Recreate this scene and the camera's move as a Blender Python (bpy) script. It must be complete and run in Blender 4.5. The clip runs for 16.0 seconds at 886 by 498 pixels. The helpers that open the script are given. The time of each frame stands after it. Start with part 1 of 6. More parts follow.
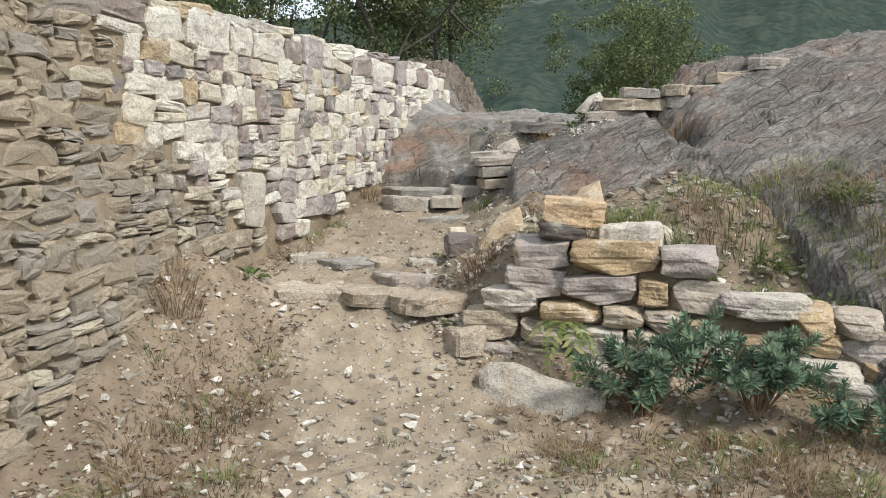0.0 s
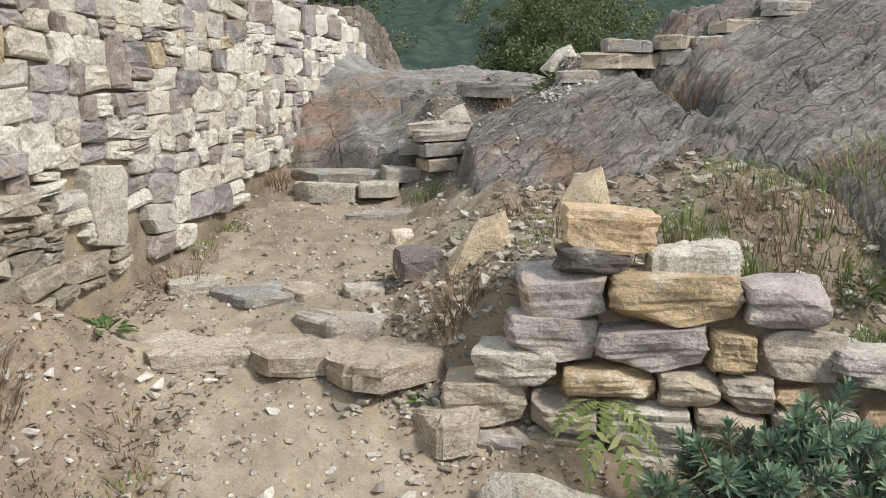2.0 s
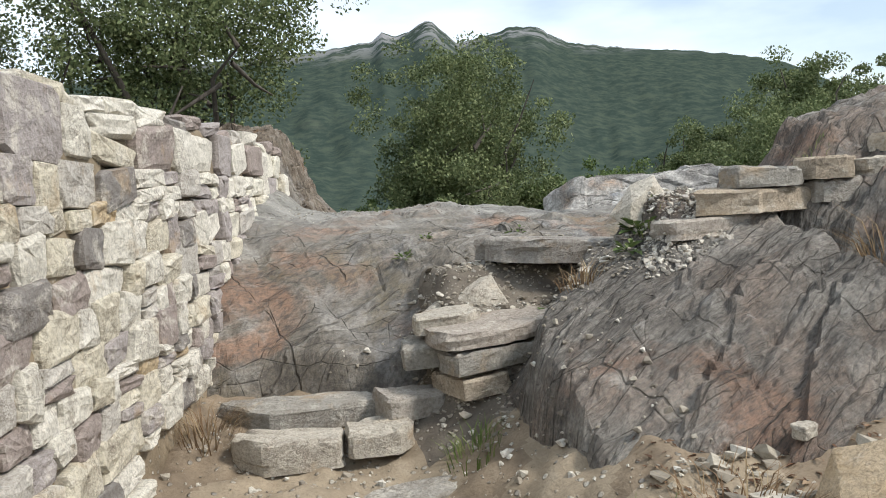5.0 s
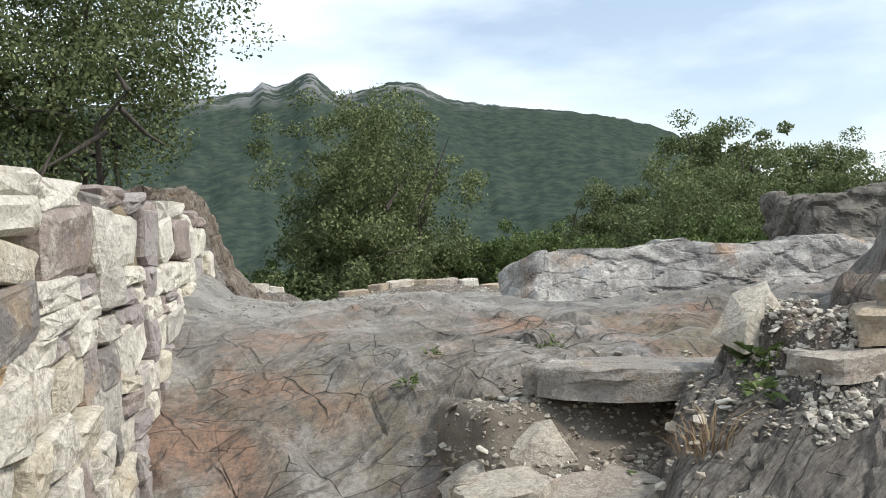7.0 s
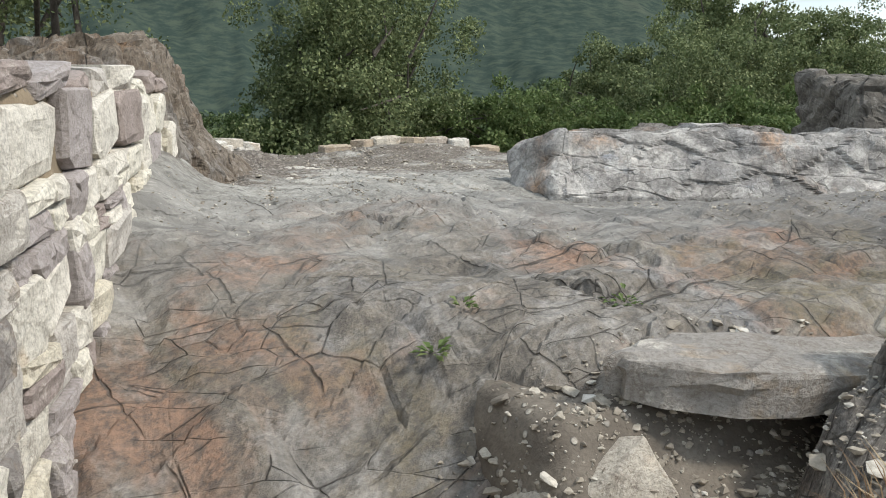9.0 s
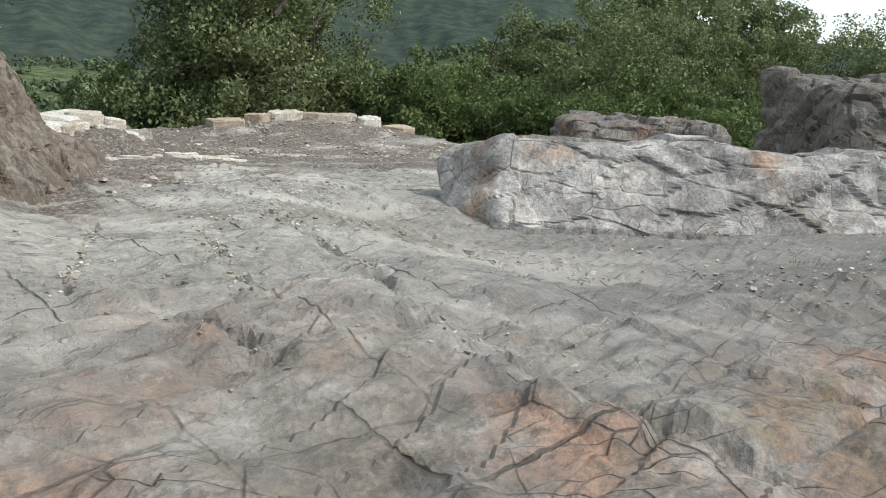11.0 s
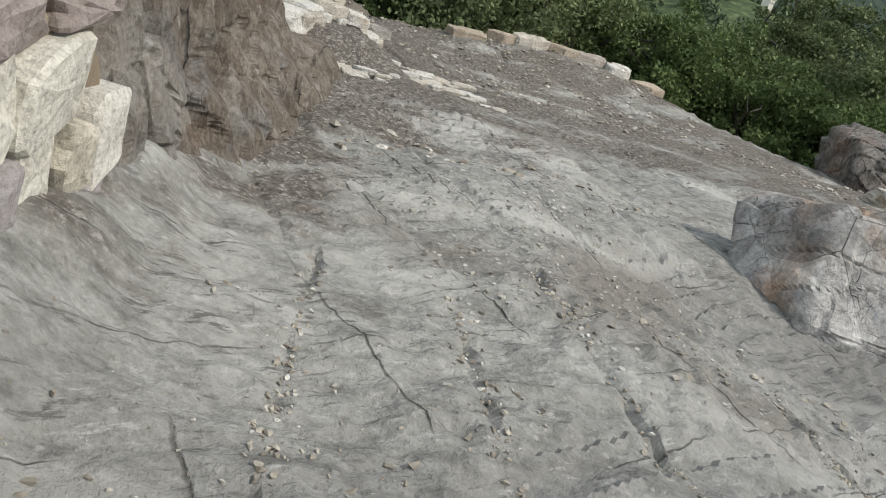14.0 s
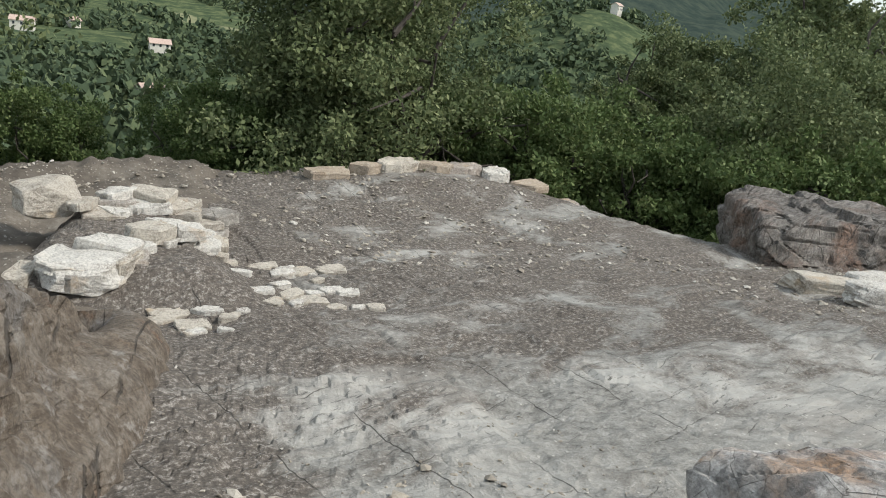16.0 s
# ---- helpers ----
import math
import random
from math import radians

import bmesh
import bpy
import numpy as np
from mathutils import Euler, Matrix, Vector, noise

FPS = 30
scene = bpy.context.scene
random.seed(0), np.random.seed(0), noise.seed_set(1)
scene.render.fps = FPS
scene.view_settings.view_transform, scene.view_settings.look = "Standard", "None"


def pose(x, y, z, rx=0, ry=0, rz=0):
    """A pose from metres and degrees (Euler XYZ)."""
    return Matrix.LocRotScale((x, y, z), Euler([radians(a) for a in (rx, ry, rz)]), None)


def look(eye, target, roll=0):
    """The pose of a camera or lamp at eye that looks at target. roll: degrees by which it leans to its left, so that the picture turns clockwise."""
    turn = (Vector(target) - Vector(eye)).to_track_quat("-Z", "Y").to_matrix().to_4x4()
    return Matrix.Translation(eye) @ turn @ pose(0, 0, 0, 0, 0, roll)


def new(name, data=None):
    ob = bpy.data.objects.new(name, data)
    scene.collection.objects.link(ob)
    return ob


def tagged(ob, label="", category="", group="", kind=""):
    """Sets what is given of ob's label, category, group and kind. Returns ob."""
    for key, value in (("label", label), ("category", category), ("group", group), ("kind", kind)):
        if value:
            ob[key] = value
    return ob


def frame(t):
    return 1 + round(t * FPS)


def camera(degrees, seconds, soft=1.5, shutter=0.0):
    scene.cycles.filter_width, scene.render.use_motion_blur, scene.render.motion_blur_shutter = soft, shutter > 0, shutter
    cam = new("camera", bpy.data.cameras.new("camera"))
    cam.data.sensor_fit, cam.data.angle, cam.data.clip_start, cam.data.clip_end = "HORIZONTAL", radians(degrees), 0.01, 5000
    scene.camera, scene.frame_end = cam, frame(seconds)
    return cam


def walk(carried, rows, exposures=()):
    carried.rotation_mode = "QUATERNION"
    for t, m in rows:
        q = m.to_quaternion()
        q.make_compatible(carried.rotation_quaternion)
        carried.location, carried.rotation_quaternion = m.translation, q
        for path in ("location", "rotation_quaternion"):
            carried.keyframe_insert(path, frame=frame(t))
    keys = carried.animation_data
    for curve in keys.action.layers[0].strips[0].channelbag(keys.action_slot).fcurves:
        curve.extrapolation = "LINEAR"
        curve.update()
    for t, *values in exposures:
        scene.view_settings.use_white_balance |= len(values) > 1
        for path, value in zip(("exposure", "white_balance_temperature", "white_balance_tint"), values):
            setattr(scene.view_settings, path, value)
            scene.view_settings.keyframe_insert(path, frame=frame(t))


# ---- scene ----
cam = camera(54.3, 16.0, soft=1.0)
PATH = [
    (0, (-0.003, 0.067, 1.492), (0.005, 2.05, 1.232), 0.1),
    (0.5, (-0.075, 0.415, 1.55), (0.182, 2.384, 1.306), 0.7),
    (1, (-0.03, 0.823, 1.553), (0.336, 2.769, 1.275), -0.5),
    (1.5, (-0.155, 1.368, 1.52), (0.131, 3.319, 1.186), 0.1),
    (2, (-0.249, 1.84, 1.572), (0.0, 3.791, 1.21), -0.2),
    (2.5, (-0.293, 2.336, 1.581), (-0.046, 4.29, 1.228), -0.1),
    (3, (-0.367, 2.785, 1.626), (-0.121, 4.742, 1.297), -0.5),
    (3.5, (-0.457, 3.179, 1.731), (-0.105, 5.13, 1.467), 0.6),
    (4, (-0.487, 3.66, 1.737), (-0.037, 5.602, 1.572), -1.5),
    (4.2, (-0.513, 3.797, 1.783), (-0.071, 5.741, 1.626), -2.4),
    (6.3, (-0.7, 5.262, 1.939), (0.034, 7.12, 1.85), -4.2),
    (6.5, (-0.727, 5.384, 1.972), (0.0, 7.246, 1.901), -4.0),
    (7, (-0.739, 5.64, 2.084), (0.079, 7.465, 2.051), -2.6),
    (7.5, (-0.681, 5.871, 2.2), (0.113, 7.701, 2.061), -1.0),
    (8, (-0.651, 6.067, 2.22), (0.087, 7.912, 1.999), 0.8),
    (8.5, (-0.644, 6.285, 2.281), (0.113, 8.097, 1.902), 1.8),
    (9, (-0.534, 6.574, 2.274), (0.318, 8.341, 1.882), 0.8),
    (9.2, (-0.454, 6.706, 2.289), (0.418, 8.468, 1.921), 0.2),
    (11.3, (0.099, 8.112, 2.443), (1.155, 9.73, 1.925), 4.9),
    (11.5, (0.122, 8.237, 2.494), (1.154, 9.855, 1.932), 4.4),
    (12, (0.194, 8.622, 2.556), (1.104, 10.328, 2.045), 4.3),
    (12.5, (0.183, 8.879, 2.687), (1.041, 10.623, 2.216), 11.8),
    (13, (0.187, 9.15, 2.614), (1.039, 10.896, 2.137), 13.9),
    (13.5, (0.172, 9.091, 2.603), (1.002, 10.793, 1.96), 15.8),
    (14, (0.126, 9.141, 2.575), (0.843, 10.858, 1.843), 18.6),
    (14.5, (0.152, 9.422, 2.791), (1.02, 11.079, 2.083), 26.9),
    (15, (0.241, 9.661, 2.969), (1.253, 11.228, 2.245), 31.4),
    (15.5, (0.36, 9.848, 3.22), (1.318, 11.446, 2.493), 18.1),
    (16, (0.545, 10.274, 3.281), (1.444, 11.96, 2.691), 8.6),
]
walk(cam, [(t, look(eye, target, roll)) for t, eye, target, roll in PATH],
     [(0.0, 0.16), (4.0, 0.14), (9.0, 0.12), (12.5, 0.15), (14.0, -0.15), (14.5, -0.20), (15.0, -0.16), (15.5, -0.22), (16.0, -0.08)])

# ---- light ----
world = bpy.data.worlds.new("sky")
scene.world = world
world.use_nodes = True
wn, wl = world.node_tree.nodes, world.node_tree.links
wn.clear()
SUN_EL, SUN_AZ = 46.0, 128.0
w_out, w_bg = wn.new("ShaderNodeOutputWorld"), wn.new("ShaderNodeBackground")
w_sky, w_co, w_map = wn.new("ShaderNodeTexSky"), wn.new("ShaderNodeTexCoord"), wn.new("ShaderNodeMapping")
w_noise, w_ramp, w_mix = wn.new("ShaderNodeTexNoise"), wn.new("ShaderNodeValToRGB"), wn.new("ShaderNodeMix")
w_sky.sky_type, w_sky.sun_disc = "NISHITA", False
w_sky.sun_elevation, w_sky.sun_rotation = radians(SUN_EL), radians(SUN_AZ)
w_map.inputs["Scale"].default_value = (1.0, 1.0, 3.2)
w_noise.inputs["Scale"].default_value, w_noise.inputs["Detail"].default_value = 2.1, 6
w_ramp.color_ramp.elements[0].position, w_ramp.color_ramp.elements[0].color = 0.36, (0.25, 0.25, 0.25, 1)
w_ramp.color_ramp.elements[1].position, w_ramp.color_ramp.elements[1].color = 0.60, (1, 1, 1, 1)
w_mix.data_type = "RGBA"
w_mix.inputs[7].default_value = (7.2, 8.0, 8.6, 1)
w_bg.inputs["Strength"].default_value = 0.15
wl.new(w_co.outputs["Generated"], w_map.inputs["Vector"])
wl.new(w_map.outputs[0], w_noise.inputs["Vector"])
wl.new(w_noise.outputs[0], w_ramp.inputs[0])
wl.new(w_ramp.outputs[0], w_mix.inputs[0])
wl.new(w_sky.outputs[0], w_mix.inputs[6])
wl.new(w_mix.outputs[2], w_bg.inputs[0])
wl.new(w_bg.outputs[0], w_out.inputs[0])

sun = new("sun", bpy.data.lights.new("sun", "SUN"))
sun.data.energy, sun.data.angle, sun.data.color = 3.4, radians(9), (1.0, 0.95, 0.87)
sun_way = Vector((math.sin(radians(SUN_AZ)) * math.cos(radians(SUN_EL)), math.cos(radians(SUN_AZ)) * math.cos(radians(SUN_EL)), math.sin(radians(SUN_EL))))
sun.matrix_world = look(sun_way * 50, (0, 0, 0))


# ---- noise and mesh tools ----
def hash3(i, j, k, seed):
    n = (i.astype(np.int64) * 374761393 + j.astype(np.int64) * 668265263 + k.astype(np.int64) * 2147483647 + seed * 1274126177) & 0xFFFFFFFF
    n = ((n ^ (n >> 13)) * 1274126177) & 0xFFFFFFFF
    n = ((n ^ (n >> 16)) * 2246822519) & 0xFFFFFFFF
    return ((n ^ (n >> 15)) & 0xFFFFFF) / float(0xFFFFFF)


def vnoise(x, y, z=0.0, seed=0):
    """Smooth value noise, -1 to 1."""
    x, y, z = np.broadcast_arrays(np.asarray(x, float), np.asarray(y, float), np.asarray(z, float))
    i, j, k = np.floor(x), np.floor(y), np.floor(z)
    u, v, w = x - i, y - j, z - k
    u, v, w = (a * a * a * (a * (a * 6 - 15) + 10) for a in (u, v, w))
    total = 0
    for a in (0, 1):
        for b in (0, 1):
            for c in (0, 1):
                total = total + hash3(i + a, j + b, k + c, seed) * (u if a else 1 - u) * (v if b else 1 - v) * (w if c else 1 - w)
    return total * 2 - 1


def fbm(x, y, z=0.0, octaves=4, seed=0, gain=0.5):
    total, amp = 0, 1.0
    for o in range(octaves):
        f = 2.03 ** o
        total = total + amp * vnoise(np.asarray(x) * f, np.asarray(y) * f, np.asarray(z) * f, seed + o)
        amp *= gain
    return total


def cells(x, y, seed=0):
    """Cell noise: distance to the border between cells, and two random numbers of the cell."""
    x, y = np.asarray(x, float), np.asarray(y, float)
    i, j = np.floor(x), np.floor(y)
    f1, f2 = np.full(x.shape, 9.0), np.full(x.shape, 9.0)
    r1, r2 = np.zeros(x.shape), np.zeros(x.shape)
    zero = np.zeros(x.shape)
    for a in (-1, 0, 1):
        for b in (-1, 0, 1):
            px = i + a + hash3(i + a, j + b, zero, seed)
            py = j + b + hash3(i + a, j + b, zero + 1, seed)
            d = np.hypot(px - x, py - y)
            near = d < f1
            f2 = np.where(near, f1, np.minimum(f2, d))
            r1 = np.where(near, hash3(i + a, j + b, zero + 2, seed), r1)
            r2 = np.where(near, hash3(i + a, j + b, zero + 3, seed), r2)
            f1 = np.where(near, d, f1)
    return f2 - f1, r1, r2


def ss(x, a, b):
    t = np.clip((np.asarray(x, float) - a) / (b - a), 0, 1)
    return t * t * (3 - 2 * t)


def mesh_of(name, verts, faces, mat, smooth=False):
    me = bpy.data.meshes.new(name)
    verts = np.asarray(verts, np.float32)
    if isinstance(faces, np.ndarray):
        n, k = faces.shape
        me.vertices.add(len(verts))
        me.vertices.foreach_set("co", verts.ravel())
        me.loops.add(n * k)
        me.loops.foreach_set("vertex_index", faces.ravel().astype(np.int32))
        me.polygons.add(n)
        me.polygons.foreach_set("loop_start", np.arange(0, n * k, k, dtype=np.int32))
        me.polygons.foreach_set("loop_total", np.full(n, k, np.int32))
        me.update(calc_edges=True)
        me.validate()
    else:
        me.from_pydata([tuple(v) for v in verts], [], faces)
    me.polygons.foreach_set("use_smooth", np.full(len(me.polygons), smooth))
    for m in (mat if isinstance(mat, (list, tuple)) else [mat]):
        me.materials.append(m)
    return me


def put(name, me, parent=None, m=None, label="", category="", group="", kind=""):
    ob = new(name, me)
    if parent is not None:
        ob.parent = parent
    if m is not None:
        ob.matrix_basis = m
    return tagged(ob, label, category, group, kind)


def sheet(xs, ys, height):
    """A grid with its heights; height(X, Y) gives Z, or (X, Y, Z)."""
    X, Y = np.meshgrid(xs, ys, indexing="ij")
    got = height(X, Y)
    X, Y, Z = got if isinstance(got, tuple) else (X, Y, got)
    n, m = X.shape
    idx = np.arange(n * m).reshape(n, m)
    faces = np.stack([idx[:-1, :-1], idx[1:, :-1], idx[1:, 1:], idx[:-1, 1:]], -1).reshape(-1, 4)
    return np.stack([X, Y, Z], -1).reshape(-1, 3), faces


def steps(*parts):
    """Grid lines from (start, end, step) stretches."""
    out = []
    for a, b, s in parts:
        out.append(np.linspace(a, b, max(2, int(round(abs(b - a) / s)) + 1))[:-1])
    return np.concatenate(out + [[parts[-1][1]]])


def joined(template, faces, places):
    """Many copies of one small mesh in one, places: an array of 4 x 4 matrices."""
    t = np.c_[template, np.ones(len(template))]
    v = np.einsum("nij,kj->nki", places, t)[:, :, :3]
    f = faces[None] + (np.arange(len(places)) * len(template))[:, None, None]
    return v.reshape(-1, 3), f.reshape(-1, faces.shape[1])


def mats(x, y, z, sx, sy, sz, rz, tilt=0.0, rng=np.random):
    n = len(x)
    a, b = rng.uniform(-tilt, tilt, n), rng.uniform(-tilt, tilt, n)
    cz, sn = np.cos(rz), np.sin(rz)
    R = np.zeros((n, 4, 4))
    Rz = np.zeros((n, 3, 3)); Rz[:, 0, 0] = cz; Rz[:, 0, 1] = -sn; Rz[:, 1, 0] = sn; Rz[:, 1, 1] = cz; Rz[:, 2, 2] = 1
    Rx = np.zeros((n, 3, 3)); Rx[:, 0, 0] = 1; Rx[:, 1, 1] = np.cos(a); Rx[:, 1, 2] = -np.sin(a); Rx[:, 2, 1] = np.sin(a); Rx[:, 2, 2] = np.cos(a)
    Ry = np.zeros((n, 3, 3)); Ry[:, 1, 1] = 1; Ry[:, 0, 0] = np.cos(b); Ry[:, 0, 2] = np.sin(b); Ry[:, 2, 0] = -np.sin(b); Ry[:, 2, 2] = np.cos(b)
    S = np.zeros((n, 3, 3)); S[:, 0, 0] = sx; S[:, 1, 1] = sy; S[:, 2, 2] = sz
    R[:, :3, :3] = Rx @ Ry @ Rz @ S
    R[:, 0, 3], R[:, 1, 3], R[:, 2, 3], R[:, 3, 3] = x, y, z, 1
    return R


def hull_stone(seed, points=34, boxy=3.5, rough=0.10):
    """A broken stone about 1 x 1 x 1: the hull of points on a rounded box, as (verts, triangles)."""
    rng = np.random.RandomState(seed)
    d = rng.normal(size=(points, 3))
    d /= np.linalg.norm(d, axis=1)[:, None]
    r = (np.abs(d) ** boxy).sum(1) ** (-1 / boxy) * 0.5 * (1 + rng.uniform(-rough, rough * 0.4, points))
    bm = bmesh.new()
    for p in d * r[:, None]:
        bm.verts.new(p)
    got = bmesh.ops.convex_hull(bm, input=bm.verts)
    loose = [e for e in got["geom_interior"] if isinstance(e, bmesh.types.BMVert)]
    if loose:
        bmesh.ops.delete(bm, geom=loose, context="VERTS")
    bm.verts.index_update()
    v = np.array([x.co[:] for x in bm.verts])
    f = np.array([[x.index for x in q.verts] for q in bm.faces if len(q.verts) == 3])
    bm.free()
    return v, f


def fine_stone(seed, cuts=7, boxy=4.0, chip=0.16, lump=0.05, layer=0.02):
    """A larger stone about 1 x 1 x 1 with flat broken faces, layered sides and worn edges."""
    rng = np.random.RandomState(seed)
    bm = bmesh.new()
    bmesh.ops.create_cube(bm, size=1.0)
    bmesh.ops.subdivide_edges(bm, edges=bm.edges[:], cuts=cuts, use_grid_fill=True)
    v = np.array([x.co[:] for x in bm.verts])
    bm.verts.index_update()
    f = np.array([[x.index for x in q.verts] for q in bm.faces])
    bm.free()
    d = v / np.linalg.norm(v, axis=1)[:, None]
    v = d * ((np.abs(d) ** (boxy * 2)).sum(1) ** (-1 / (boxy * 2)) * 0.5)[:, None]
    for _ in range(11):
        n = rng.normal(size=3) * (1, 1, 0.8)
        n /= np.linalg.norm(n)
        top = (v @ n).max()
        cut = top - rng.uniform(0.25, 1.0) * chip
        over = np.maximum(v @ n - cut, 0)
        v = v - over[:, None] * n * 0.92
    v = v + d * (lump * fbm(v[:, 0] * 2.5, v[:, 1] * 2.5, v[:, 2] * 2.5, 3, seed))[:, None]
    side = np.hypot(d[:, 0], d[:, 1])
    v[:, :2] += d[:, :2] * (layer * side * vnoise(v[:, 0] * 1.2, v[:, 1] * 1.2, v[:, 2] * 14, seed + 9))[:, None]
    return v, f


# ---- materials ----
def material(name, build, rough=0.9, spec=0.25):
    m = bpy.data.materials.new(name)
    m.use_nodes = True
    nt = m.node_tree
    b = nt.nodes["Principled BSDF"]
    b.inputs["Roughness"].default_value = rough
    b.inputs["Specular IOR Level"].default_value = spec
    build(nt, b)
    return m


def node(nt, kind, **kw):
    n = nt.nodes.new(kind)
    for k, v in kw.items():
        n.inputs[k.replace("_", " ")].default_value = v
    return n


def coords(nt, scale=(1, 1, 1), rot=(0, 0, 0), local=False):
    c = nt.nodes.new("ShaderNodeTexCoord") if local else nt.nodes.new("ShaderNodeNewGeometry")
    mp = nt.nodes.new("ShaderNodeMapping")
    mp.vector_type = "TEXTURE"
    mp.inputs["Scale"].default_value = [1 / s for s in scale]
    mp.inputs["Rotation"].default_value = [radians(a) for a in rot]
    nt.links.new(c.outputs["Object" if local else "Position"], mp.inputs[0])
    return mp.outputs[0]


def noise_of(nt, vec, scale, detail=6, rough=0.6, dist=0.0):
    n = node(nt, "ShaderNodeTexNoise", Scale=scale, Detail=detail, Roughness=rough, Distortion=dist)
    nt.links.new(vec, n.inputs["Vector"])
    return n.outputs[0]


def ramp(nt, fac, stops, constant=False):
    r = nt.nodes.new("ShaderNodeValToRGB")
    r.color_ramp.interpolation = "CONSTANT" if constant else "LINEAR"
    while len(r.color_ramp.elements) < len(stops):
        r.color_ramp.elements.new(0.5)
    for e, (p, c) in zip(r.color_ramp.elements, stops):
        e.position = p
        e.color = (*c, 1) if isinstance(c, tuple) else (c, c, c, 1)
    nt.links.new(fac, r.inputs[0])
    return r.outputs[0]


def mixc(nt, fac, a, b, mode="MIX"):
    m = nt.nodes.new("ShaderNodeMix")
    m.data_type, m.blend_type = "RGBA", mode
    for s, v in ((0, fac), (6, a), (7, b)):
        if hasattr(v, "is_linked"):
            nt.links.new(v, m.inputs[s])
        else:
            m.inputs[s].default_value = v if s == 0 else (*v, 1)
    return m.outputs[2]


def bump(nt, b, height, strength, dist, chain=None):
    n = node(nt, "ShaderNodeBump", Strength=strength, Distance=dist)
    nt.links.new(height, n.inputs["Height"])
    if chain is not None:
        nt.links.new(chain, n.inputs["Normal"])
    nt.links.new(n.outputs[0], b.inputs["Normal"])
    return n.outputs[0]


def joint_lines(nt, p, angle, spacing, width, wobble=0.12, tilt=0.0):
    """Thin dark lines, nearly straight and parallel: 0 on a line, 1 off it."""
    mp = nt.nodes.new("ShaderNodeMapping")
    mp.inputs["Rotation"].default_value = (0, radians(tilt), radians(angle))
    nt.links.new(p, mp.inputs[0])
    sp = nt.nodes.new("ShaderNodeSeparateXYZ")
    nt.links.new(mp.outputs[0], sp.inputs[0])
    ops = [("MULTIPLY_ADD", noise_of(nt, p, 1.9, 5, 0.6), wobble * 3), ("DIVIDE", None, spacing), ("FRACT", None, 0), ("SUBTRACT", None, 0.5), ("ABSOLUTE", None, 0)]
    last = sp.outputs[0]
    for op, extra, value in ops:
        m = nt.nodes.new("ShaderNodeMath")
        m.operation = op
        if op == "MULTIPLY_ADD":
            nt.links.new(extra, m.inputs[0])
            m.inputs[1].default_value = value
            nt.links.new(last, m.inputs[2])
        else:
            nt.links.new(last, m.inputs[0])
            m.inputs[1].default_value = value
        last = m.outputs[0]
    edge = width / spacing
    return ramp(nt, last, [(0.5 - edge, 1.0), (0.5 - edge * 0.25, 0.0)])


